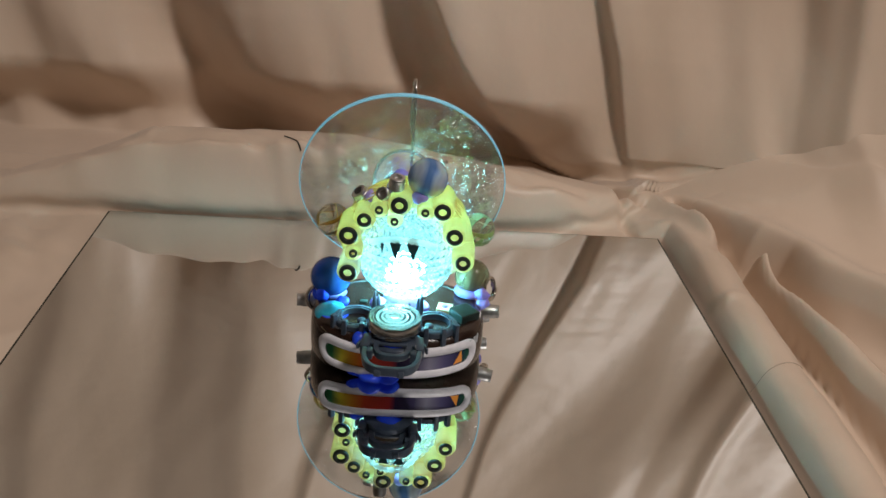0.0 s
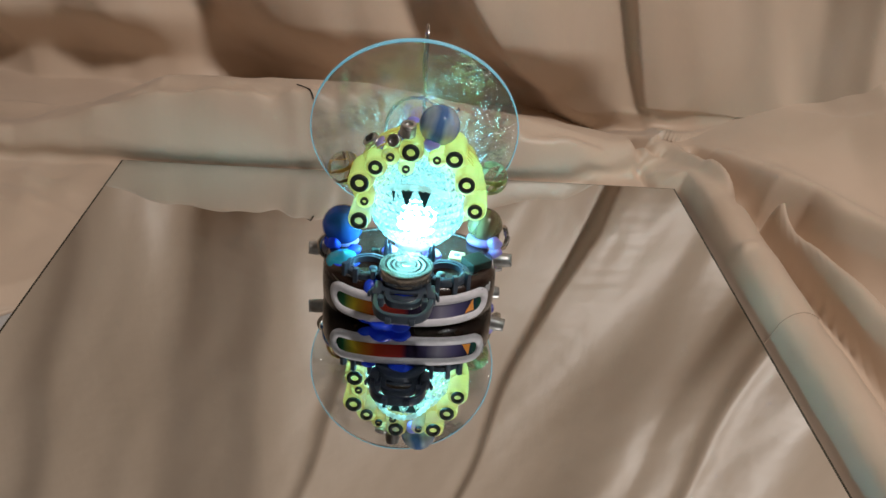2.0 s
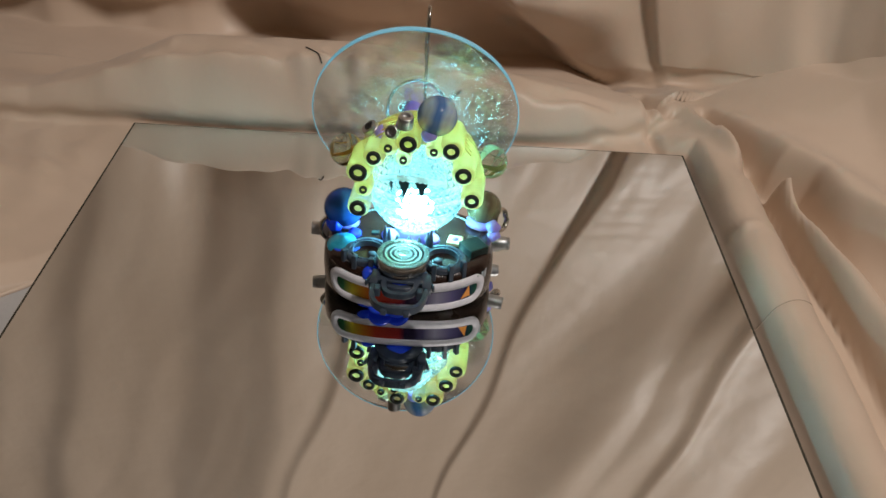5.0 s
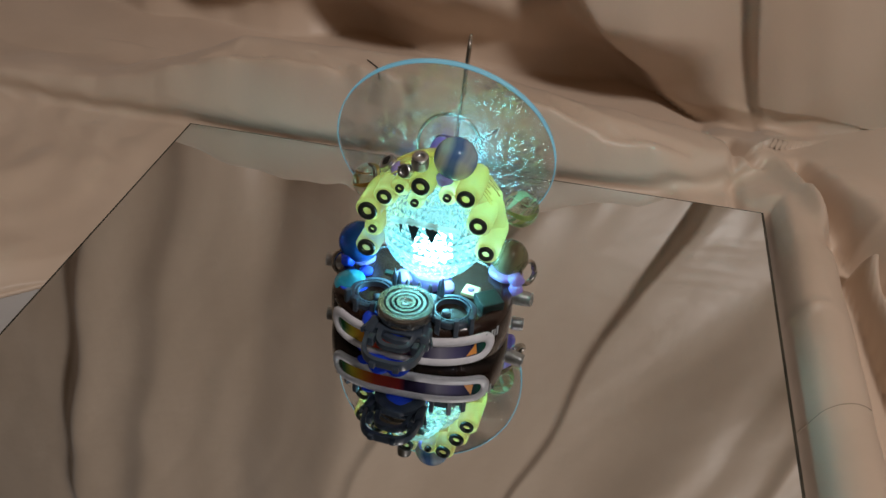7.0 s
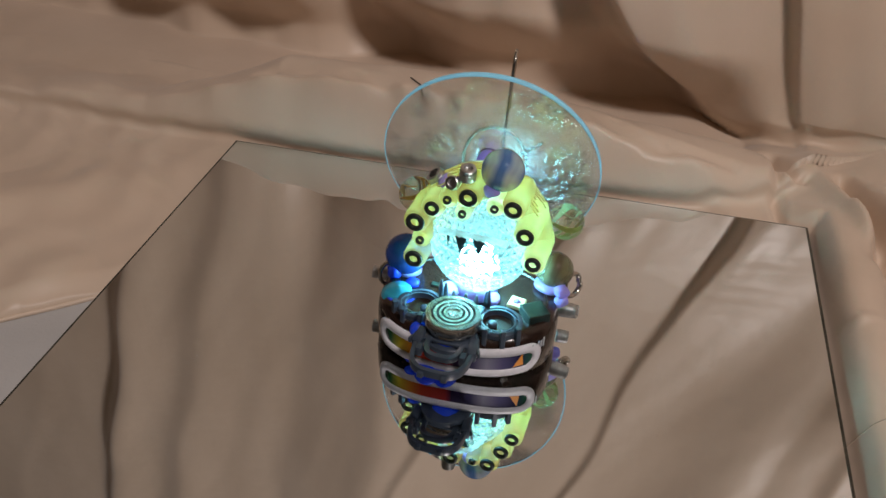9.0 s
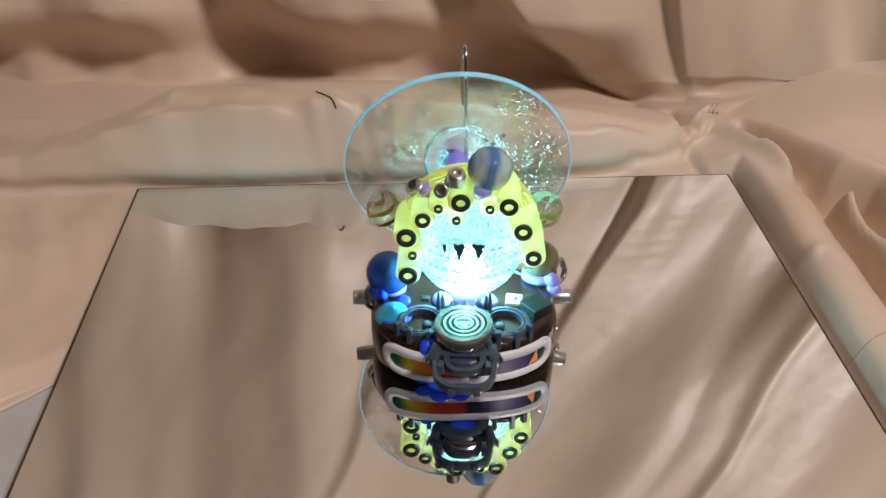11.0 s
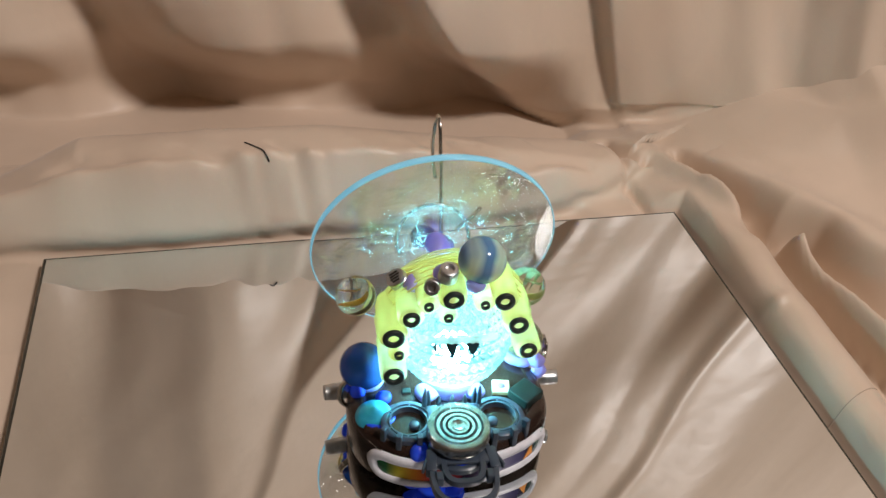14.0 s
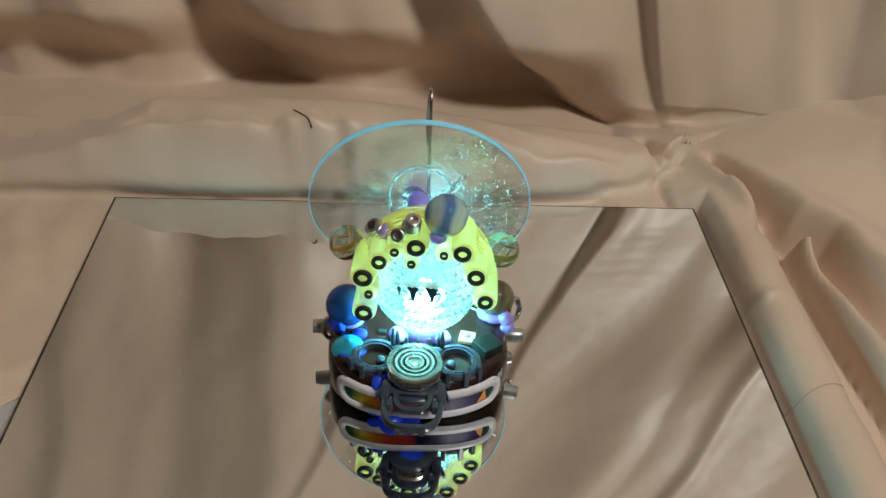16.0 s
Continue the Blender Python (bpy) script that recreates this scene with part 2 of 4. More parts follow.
def tube(points, r, sides=10, closed=False, bm=None):
    """A round wire along points."""
    bm = bm or bmesh.new()
    pts = [Vector(p) for p in points]
    n = len(pts)
    rings, up = [], None
    for i, p in enumerate(pts):
        a = pts[(i - 1) % n] if closed or i else p
        b = pts[(i + 1) % n] if closed or i < n - 1 else p
        d = (b - a).normalized()
        if up is None:
            up = d.orthogonal().normalized()
        up = (up - d * up.dot(d)).normalized()
        side = d.cross(up)
        rad = float(r[i] if isinstance(r, (list, tuple)) else r)
        rings.append([bm.verts.new(p + rad * (math.cos(TAU * k / sides) * up + math.sin(TAU * k / sides) * side)) for k in range(sides)])
    for i in range(n if closed else n - 1):
        a, b = rings[i], rings[(i + 1) % n]
        for k in range(sides):
            j = (k + 1) % sides
            bm.faces.new((a[k], a[j], b[j], b[k]))
    if not closed:
        bm.faces.new(rings[0]), bm.faces.new(rings[-1])
    return bm


def glue_shape(r, m, seed, flat=0.6):
    """A lumpy blob of set glue."""
    bm = ball(r, None, 20, 14)
    for v in bm.verts:
        v.co *= 1 + 0.28 * noise.noise(v.co / r * 0.9 + Vector((seed, 2 * seed, 0)))
        v.co.z *= flat
    return place(bm, m)


def at(x, y, z, rx=0, ry=0, rz=0):
    return pose(x, y, z, rx, ry, rz)


# ---- room ----
def slab(name, x0, x1, y0, y1, z0, z1, material, label, category="wall"):
    ob = part(name, box(x1 - x0, y1 - y0, z1 - z0, at((x0 + x1) / 2, (y0 + y1) / 2, (z0 + z1) / 2)), material, smooth=False)
    return tagged(ob, label, category, kind="structure")


slab("floor", -3, 3, -3, 1.10, -0.85, -0.75, PLASTER, "plain beige floor of the room", "floor")
slab("wall_north", -3, 3, 1.0, 1.10, -0.75, 1.9, PLASTER, "plain beige plaster wall behind the draped cloth")
slab("wall_south", -3, 3, -3.1, -3, -0.75, 1.9, PLASTER, "plain beige plaster wall of the room")
slab("wall_west", -3.1, -3, -3, 1.0, -0.75, 1.9, PLASTER, "plain beige plaster wall of the room")
slab("wall_east", 3, 3.1, -3, 1.0, -0.75, 1.9, PLASTER, "plain beige plaster wall of the room")
slab("ceiling", -3.1, 3.1, -3.1, 1.1, 1.9, 2.0, PLASTER, "plain pale plaster ceiling", "ceiling")

table = new("table")
tagged(table, "white painted table under the satin cloth and mirror", "table")
part("tabletop", box(1.7, 1.25, 0.03, at(0, 0.36, -0.033), 0.003), TABLE, table, smooth=False)
for lx in (-0.79, 0.79):
    for ly in (-0.2, 0.92):
        part("leg", box(0.05, 0.05, 0.702, at(lx, ly, -0.399), 0.003), TABLE, table, smooth=False)

# ---- satin cloth: lies on the table, rolls up behind the mirror, and hangs down the wall in slanting folds ----
YB, RAD, LEANBACK = 0.700, 0.030, 0.14


def gauss(d, w):
    return np.exp(-((d / w) ** 2))


def ridge(X, B, pts, left, right, height, power=2.0):
    """A fold along a polyline in the cloth's own plane, each point (x, b, share of height), with its own width on either side of the crest."""
    best, share, side = np.full(X.shape, 1e9), np.zeros(X.shape), np.zeros(X.shape)
    for (x0, b0, h0), (x1, b1, h1) in zip(pts, pts[1:]):
        dx, db = x1 - x0, b1 - b0
        k = np.clip(((X - x0) * dx + (B - b0) * db) / (dx * dx + db * db), 0, 1)
        d = np.hypot(X - x0 - k * dx, B - b0 - k * db)
        near = d < best
        best = np.where(near, d, best)
        share = np.where(near, h0 + k * (h1 - h0), share)
        side = np.where(near, dx * (B - b0) - db * (X - x0), side)
    wide = np.where(side > 0, left, right) * (0.5 + 0.5 * share)
    return height * share * np.exp(-((best / wide) ** power))


def smooth(a, b, v):
    k = np.clip((v - a) / (b - a), 0, 1)
    return k * k * (3 - 2 * k)


def cloth(X, B):
    """World place of the cloth at x and at the length b from its bend (b < 0: on the table, b > 0: up the wall)."""
    ang = math.pi / 2 - math.atan(LEANBACK)
    arc = RAD * ang
    a = np.clip(B / RAD, 0, ang)
    up = np.clip(B - arc, 0, None)
    y = YB + np.where(B < 0, B, RAD * np.sin(a)) + up * math.cos(ang)
    z = -0.010 + RAD * (1 - np.cos(a)) + up * math.sin(ang)
    ny, nz = -np.sin(a), np.cos(a)
    d = np.zeros(X.shape)
    wallness = smooth(0.00, 0.05, B)
    S = X + 0.42 * np.clip(B, 0, None) + 0.012 * np.sin(B * 15 + 1)
    foot = -0.15 * smooth(0.19, 0.30, X)
    blur = np.clip(0.22 * B, 0, 0.035)
    for bs, xs, hs, left, right in FOLDS:
        u = X - sum(np.interp(B + k * blur, bs, xs) for k in (-1, -0.5, 0, 0.5, 1)) / 5 + 0.004 * np.sin(B * 23 + 3 * xs[0])
        d += smooth(foot, foot + 0.03 + 0.10 * smooth(0.14, 0.24, X), B) * sum(np.interp(B + k * blur, bs, hs) for k in (-1, -0.5, 0, 0.5, 1)) / 5 * np.where(u < 0, gauss(u, left), 1 / (1 + (u / right) ** 2))
    # shallow ripples along the folds, coming and going
    for k, (f, p, h) in enumerate(((61, 0.3, 0.0016), (97, 1.9, 0.0013), (143, 4.0, 0.0008), (211, 2.2, 0.0005))):
        d += (0.85 - 0.66 * smooth(0.10, 0.22, B)) * wallness * h * np.sin(S * f + p + 1.2 * np.sin(B * (3 + k) + p)) * np.sin(B * (3 + k) + 5 * X + p)
    # beside the knot the cloth comes down in a wide slope
    d += 0.055 * smooth(0.12, 0.30, X) * gauss(B + 0.01, 0.115)
    # the hollow behind the roll
    d -= 0.034 * smooth(-0.02, 0.015, B) * (1 - smooth(0.040, 0.085, B)) * (1 - smooth(0.07, 0.125, X))
    xm, ym = X - MIRROR_MID[0], y - MIRROR_MID[1]
    c, s = math.cos(radians(MIRROR_TURN)), math.sin(radians(MIRROR_TURN))
    behind = smooth(0.008, 0.032, -s * xm + c * ym - MIRROR_SIDE / 2)
    roll = np.zeros(X.shape)
    for pts, wl, wr, h, p in ROLL:
        roll += behind * ridge(X, B, pts, wl, wr, h, p)
    d += roll
    # the roll's face leans out over its foot
    y = y - np.where(B < 0, OVERHANG * smooth(0.001, 0.016, roll), 0)
    mass = ridge(X, B, *MASS)
    d += mass
    for pts, wl, wr, h, p in RIDGES:
        d += ridge(X, B, pts, wl, wr, h, p)
    # soft creases over all
    d += (1 - 0.8 * wallness) * 0.0014 * np.sin(31 * X + 17 * B + 1.3 * np.sin(23 * B)) * np.sin(13 * X - 29 * B)
    d += (1 - wallness) * 0.0006 * np.sin(88 * X + 61 * B + 2 * np.sin(41 * X)) * np.sin(47 * X - 73 * B + 1)
    # crumples beside the mirror
    side = (1 - wallness) * (1 - smooth(-0.26, -0.20, X)) * (1 - smooth(-0.13, -0.10, B))
    d += side * 0.0045 * (np.abs(np.sin(21 * X + 33 * B + 1.7 * np.sin(19 * X - 11 * B))) ** 0.8) * (0.5 + 0.5 * np.sin(17 * X - 9 * B + 2))
    d += side * 0.0012 * np.sin(120 * X + 70 * B + 3 * np.sin(40 * B + 20 * X)) * np.sin(60 * X - 80 * B)
    # slanting creases on the roll
    q = X * 0.75 + B * 1.25 + 0.010 * np.sin(24 * X + 1)
    d += behind * gauss(B + 0.100, 0.035) * (0.0018 * np.sin(46 * q + 0.6) * np.sin(17 * X + 2) + 0.0009 * np.sin(150 * q + 3 * np.sin(30 * X)))
    crinkle = gauss(X + 0.085, 0.030) * gauss(B + 0.098, 0.012)
    d += crinkle * (0.0018 * np.sin(300 * X + 330 * B + 2 * np.sin(90 * B)) + 0.0007 * np.sin(470 * X + 210 * B))
    # flat under the mirror
    u, v = np.abs(c * xm + s * ym) - MIRROR_SIDE / 2, np.abs(-s * xm + c * ym) - MIRROR_SIDE / 2
    out = np.maximum(u, v)
    free = smooth(-0.002, 0.012, out)
    d = np.where(B < 0.02, d * free + (1 - free) * 0.0005, d)
    d = np.where(B < 0, np.maximum(d, 0), d)
    return X, y + d * ny, np.maximum(z + d * nz, -0.0102)


MIRROR_SIDE, MIRROR_TURN = 0.379, 4.4
_c, _s = math.cos(radians(MIRROR_TURN)), math.sin(radians(MIRROR_TURN))
MIRROR_MID = (0.1513 - _c * MIRROR_SIDE / 2 + _s * MIRROR_SIDE / 2, 0.5983 - _s * MIRROR_SIDE / 2 - _c * MIRROR_SIDE / 2)
# hanging folds: the crest's place and depth at lengths up the wall, steep on one side and long on the other
FOLDS = [
    ((0.015, 0.03, 0.05, 0.095, 0.135, 0.20, 0.30, 0.55, 0.85), (0.152, 0.094, 0.056, 0.015, -0.014, -0.046, -0.085, -0.16, -0.24), (0.006, 0.022, 0.034, 0.042, 0.044, 0.032, 0.012, 0.006, 0.006), 0.010, 0.085),
    ((0.02, 0.095, 0.145, 0.17, 0.28, 0.55, 0.85), (0.154, 0.132, 0.117, 0.101, 0.078, 0.02, -0.05), (0.004, 0.016, 0.016, 0.012, 0.008, 0.006, 0.006), 0.005, 0.070),
    ((0.03, 0.16, 0.37, 0.55, 0.85), (0.31, 0.285, 0.200, 0.160, 0.10), (0.006, 0.022, 0.032, 0.032, 0.028), 0.060, 0.080),
    ((0.0, 0.16, 0.40, 0.85), (0.400, 0.385, 0.34, 0.28), (0.040, 0.056, 0.040, 0.034), 0.095, 0.090),
    ((0.0, 0.16, 0.40, 0.85), (0.300, 0.290, 0.26, 0.20), (0.005, 0.007, 0.006, 0.006), 0.008, 0.014),
    ((0.035, 0.06, 0.10, 0.14, 0.20, 0.50, 0.85), (-0.085, -0.120, -0.158, -0.165, -0.158, -0.185, -0.25), (0.0, 0.014, 0.026, 0.020, 0.012, 0.010, 0.01), 0.030, 0.070),
    ((0.08, 0.16, 0.20, 0.50, 0.85), (-0.165, -0.160, -0.155, -0.190, -0.255), (0.0, 0.028, 0.032, 0.032, 0.03), 0.120, 0.090),
    ((0.02, 0.045, 0.10, 0.16, 0.30, 0.50, 0.85), (-0.150, -0.178, -0.222, -0.245, -0.265, -0.305, -0.39), (-0.022, -0.030, -0.036, -0.022, -0.008, -0.006, -0.006), 0.034, 0.030),
    ((0.03, 0.05, 0.09, 0.135, 0.20, 0.30, 0.85), (0.060, 0.025, -0.018, -0.045, -0.07, -0.115, -0.28), (-0.016, -0.022, -0.024, -0.022, -0.012, 0.0, 0.0), 0.036, 0.020),
    ((0.03, 0.16, 0.30, 0.85), (0.268, 0.258, 0.225, 0.12), (-0.012, -0.016, -0.006, 0.0), 0.026, 0.014),
    ((0.03, 0.08, 0.12, 0.30, 0.60, 0.85), (-0.252, -0.278, -0.305, -0.37, -0.46, -0.53), (0.006, 0.014, 0.014, 0.012, 0.014, 0.014), 0.030, 0.045),
    ((0.03, 0.10, 0.30, 0.60, 0.85), (-0.36, -0.40, -0.47, -0.56, -0.64), (0.010, 0.020, 0.024, 0.024, 0.02), 0.020, 0.050),
]
OVERHANG = 0.011
ROLL = [
    # the thick roll behind the mirror, thinning out to one side
    (((-0.70, -0.12, 0.22), (-0.40, -0.118, 0.24), (-0.302, -0.114, 0.36), (-0.257, -0.099, 0.60), (-0.207, -0.091, 0.92), (-0.115, -0.088, 1.0), (-0.065, -0.088, 1.0), (0.008, -0.080, 0.85), (0.069, -0.062, 0.6), (0.129, -0.034, 0.3)), 0.072, 0.034, 0.058, 3.4),
    (((-0.70, -0.16, 0.6), (-0.40, -0.138, 1.0), (-0.300, -0.126, 0.8), (-0.250, -0.112, 0.3)), 0.012, 0.012, 0.009, 2),
    (((-0.27, -0.113, 0.4), (-0.20, -0.106, 1.0), (-0.13, -0.100, 0.8), (-0.08, -0.098, 0.3)), 0.008, 0.006, 0.004, 2),
    (((-0.225, -0.096, 0.3), (-0.205, -0.084, 1.0), (-0.185, -0.090, 1.0), (-0.170, -0.098, 0.3)), 0.007, 0.007, -0.004, 2),
    (((-0.150, -0.078, 0.3), (-0.128, -0.092, 1.0), (-0.112, -0.104, 0.5)), 0.006, 0.009, -0.005, 2),
    (((-0.098, -0.080, 0.4), (-0.085, -0.092, 1.0), (-0.076, -0.100, 0.4)), 0.005, 0.007, -0.004, 2),
    (((0.02, -0.090, 0.3), (0.06, -0.072, 1.0), (0.10, -0.060, 0.5)), 0.008, 0.006, -0.006, 2),
    (((-0.21, -0.080, 0.2), (-0.17, -0.098, 1.0), (-0.14, -0.112, 0.6)), 0.010, 0.006, 0.004, 2),
    (((-0.05, -0.105, 0.3), (-0.02, -0.090, 1.0), (0.04, -0.082, 0.4)), 0.006, 0.012, 0.004, 2),
]
# the mass of cloth that spreads from the knot
MASS = (((0.150, -0.005, 0.1), (0.166, -0.060, 0.35), (0.190, -0.108, 0.75), (0.213, -0.146, 1.0), (0.240, -0.178, 1.0), (0.275, -0.218, 1.0), (0.34, -0.285, 1.0), (0.52, -0.44, 1.0)), 0.040, 0.013, 0.034, 2.0)
RIDGES = [
    # the flat tube of cloth along the mirror's side
    (((0.146, -0.020, 0.08), (0.150, -0.060, 0.35), (0.158, -0.095, 0.75), (0.164, -0.120, 0.95), (0.172, -0.150, 1.0), (0.181, -0.210, 1.0), (0.188, -0.300, 1.0), (0.193, -0.38, 1.0), (0.20, -0.55, 1.0)), 0.022, 0.020, 0.021, 2.2),
    (((0.180, -0.090, 0.2), (0.200, -0.140, 0.8), (0.212, -0.185, 1.0), (0.220, -0.230, 1.0), (0.235, -0.30, 1.0), (0.26, -0.50, 1.0)), 0.013, 0.013, 0.025, 2.5),
    # creases behind it
    (((0.26, -0.030, 0.3), (0.275, -0.055, 1.0), (0.33, -0.085, 0.6)), 0.008, 0.016, 0.006, 2),
    (((0.29, -0.20, 0.4), (0.34, -0.30, 1.0), (0.42, -0.50, 0.7)), 0.030, 0.030, 0.022, 2),
    # deep grooves between the folds
    (((0.172, -0.045, 0.3), (0.188, -0.097, 0.8), (0.198, -0.134, 1.2), (0.216, -0.152, 1.0), (0.222, -0.182, 0.9), (0.231, -0.220, 0.8), (0.245, -0.26, 0.7), (0.28, -0.36, 0.6)), 0.009, 0.008, -0.046, 2),
    (((0.190, -0.125, 0.5), (0.196, -0.147, 1.0), (0.203, -0.189, 1.0), (0.207, -0.231, 1.0), (0.211, -0.27, 1.0), (0.22, -0.40, 0.8)), 0.0055, 0.0055, -0.030, 2),
    (((0.128, -0.012, 0.4), (0.132, -0.063, 1.0), (0.136, -0.100, 0.7)), 0.004, 0.004, -0.008, 2),
    (((0.090, -0.010, 0.6), (0.125, -0.014, 1.0), (0.146, -0.046, 0.7)), 0.006, 0.004, -0.010, 2),
    # small folds at the mirror's corner
    (((0.030, -0.062, 0.4), (0.087, -0.078, 1.0), (0.112, -0.100, 1.0), (0.126, -0.118, 0.8)), 0.018, 0.006, 0.005, 2),
    (((0.121, -0.035, 0.5), (0.136, -0.077, 1.0), (0.131, -0.112, 0.7)), 0.010, 0.014, 0.006, 2),
    # a pinch beside the mirror's edge
    (((0.162, -0.205, 0.3), (0.172, -0.206, 1.0), (0.182, -0.202, 0.2)), 0.007, 0.003, 0.0040, 2),
    (((-0.27, -0.20, 0.6), (-0.34, -0.25, 1.0), (-0.50, -0.30, 0.6)), 0.030, 0.030, 0.010, 2),
]
HEM = (-0.213, 0.4185, 1.04)  # the cloth's straight edge on the table: a point of it and its slope


def cloth_mesh(x0, x1, b0, b1, fine, coarse):
    """The cloth as one grid, finer near the mirror."""
    def spread(a, c, e, g):
        return np.concatenate([np.arange(a, c, coarse), np.arange(c, e, fine), np.arange(e, g, coarse)])

    xs, bs = spread(x0, -0.42, 0.40, x1), spread(b0, -0.32, 0.22, b1)
    nx, nb = len(xs), len(bs)
    X, B = np.meshgrid(xs, bs)
    x, y, z = cloth(X, B)
    hem = np.where(x < -0.19, HEM[1] + (x - HEM[0]) * HEM[2] + 0.0008 * np.sin(60 * x), -9.0)
    near = np.where(x < -0.19, 1 - smooth(0.0, 0.022, y - hem), 0.0)
    z = np.where(B < 0, z - 0.0062 * near, z)
    below = y < hem
    y = np.where(below, hem, y)
    z = np.where(below, -0.0168, z)
    idx = np.arange(nx * nb).reshape(nb, nx)
    ok = ~(below[:-1, :-1] & below[1:, :-1] & below[:-1, 1:] & below[1:, 1:])
    quads = np.stack([idx[:-1, :-1], idx[:-1, 1:], idx[1:, 1:], idx[1:, :-1]], -1)[ok]
    used = np.unique(quads)
    remap = np.full(nx * nb, -1)
    remap[used] = np.arange(len(used))
    co = np.stack([x, y, z], -1).reshape(-1, 3)[used]
    me = bpy.data.meshes.new("cloth")
    me.vertices.add(len(co))
    me.vertices.foreach_set("co", co.ravel())
    q = remap[quads].ravel()
    me.loops.add(len(q))
    me.loops.foreach_set("vertex_index", q)
    me.polygons.add(len(q) // 4)
    me.polygons.foreach_set("loop_start", np.arange(0, len(q), 4))
    me.update(calc_edges=True)
    me.shade_smooth()
    me.materials.append(CLOTH)
    return me


drape = new("satin_cloth", cloth_mesh(-1.15, 0.90, -0.62, 1.30, 0.0018, 0.0045))
tagged(drape, "cream satin cloth draped in deep folds over table and wall", "cloth")
hem_line = [(x, HEM[1] + (x - HEM[0]) * HEM[2] + 0.0008 * math.sin(60 * x), -0.0169 + 0.0002 * math.sin(90 * x)) for x in np.linspace(-0.60, -0.205, 80)]
part("hem", tube(hem_line, 0.0014, 8), CLOTH, drape, "rolled sewn edge of the cloth")

seam = []
for k in np.linspace(0, 1, 16):
    sx, sy, sz = cloth(np.array([0.1665 + 0.033 * k]), np.array([-0.284 + 0.016 * k]))
    seam.append((float(sx[0]), float(sy[0]), float(sz[0]) + 0.0001))
part("seam", tube(seam, 0.00028, 6), SEAM, drape, "fine stitched seam")

# ---- mirror tile ----
mirror = new("mirror")
mirror.matrix_world = at(MIRROR_MID[0], MIRROR_MID[1], 0, 0, 0, MIRROR_TURN)
tagged(mirror, "square frameless mirror tile lying flat on the cloth", "mirror")
part("glass_body", box(MIRROR_SIDE, MIRROR_SIDE, 0.0045, at(0, 0, -0.00275), 0.0006, 1), GLASS_EDGE, mirror, smooth=False)
part("silvered_face", box(MIRROR_SIDE - 0.0040, MIRROR_SIDE - 0.0044, 0.0005, at(0, 0, -0.00025)), SILVER, mirror, smooth=False)

# ---- black thread lying over the roll ----
best_b = []
for x, b in zip(np.linspace(-0.1155, -0.1015, 14), np.linspace(-0.0790, -0.0940, 14)):
    X_, Y_, Z_ = cloth(np.array([x]), np.array([b]))
    best_b.append((float(X_[0]) + 0.001 * math.sin((b + 0.1) * 120), float(Y_[0]) - 0.0003, float(Z_[0]) + 0.0006))
tagged(part("thread", tube(best_b, 0.00038, 6), THREAD), "short black thread lying on the satin cloth", "thread")

# ---- the light sculpture ----
lamp_thing = new("light_sculpture")
lamp_thing.location = (PX, PY, 0)
tagged(lamp_thing, "glowing craft lamp assembled from marbles, acrylic tubes and shaver parts", "lamp")
OFF = Matrix.Translation((-PX, -PY, 0))


def add(name, bm, material, label="", smooth=True, parent=None):
    """A part of the sculpture, its mesh given in world places."""
    return part(name, place(bm, OFF), material, parent or lamp_thing, label, smooth)


# base: a rounded oval, flatter in front, turned a little
BASE_A, BASE_B, BASE_N, BASE_TURN = 0.0452, 0.0350, 2.5, radians(5.0)


def oval(c, q, grow=0.0):
    """A point of the base's outline at direction (c, q) of the unit circle, grown outwards, in the room's plan."""
    x = math.copysign(abs(c) ** (2 / BASE_N), c) * (BASE_A + grow)
    y = math.copysign(abs(q) ** (2 / BASE_N), q) * (BASE_B + grow)
    return PX + x * math.cos(BASE_TURN) - y * math.sin(BASE_TURN), PY + x * math.sin(BASE_TURN) + y * math.cos(BASE_TURN)


bm = lathe([(0, 0.0002), (0.0405, 0.0002), (0.0432, 0.0012), (0.0449, 0.0040), (0.0452, 0.0120), (0.0449, 0.0195), (0.0436, 0.0228), (0.0412, 0.0246), (0.0385, 0.0250), (0.0380, 0.0243), (0, 0.0243)], 128)
for v in bm.verts:
    r = math.hypot(v.co.x, v.co.y)
    if r > 1e-6:
        v.co.x, v.co.y = oval(v.co.x / r, v.co.y / r, r - BASE_A)
    else:
        v.co.x, v.co.y = PX, PY
sharp(add("base", bm, BASE, "oval dark brown plastic base"), 50)

# curved label window on the base's front
ANGLES = np.linspace(-math.pi / 2 - 1.5, -math.pi / 2 + 1.5, 601)
OUTLINE = np.array([oval(math.cos(a), math.sin(a)) for a in ANGLES])
ALONG = np.concatenate([[0], np.cumsum(np.hypot(*np.diff(OUTLINE, axis=0).T))])
ALONG -= ALONG[300]


def wrap(u, z, out):
    """A point at the length u along the base's front, out from its face."""
    a = float(np.interp(u, ALONG, ANGLES))
    return Vector((*oval(math.cos(a), math.sin(a), out), z + 1.6 * u * u))


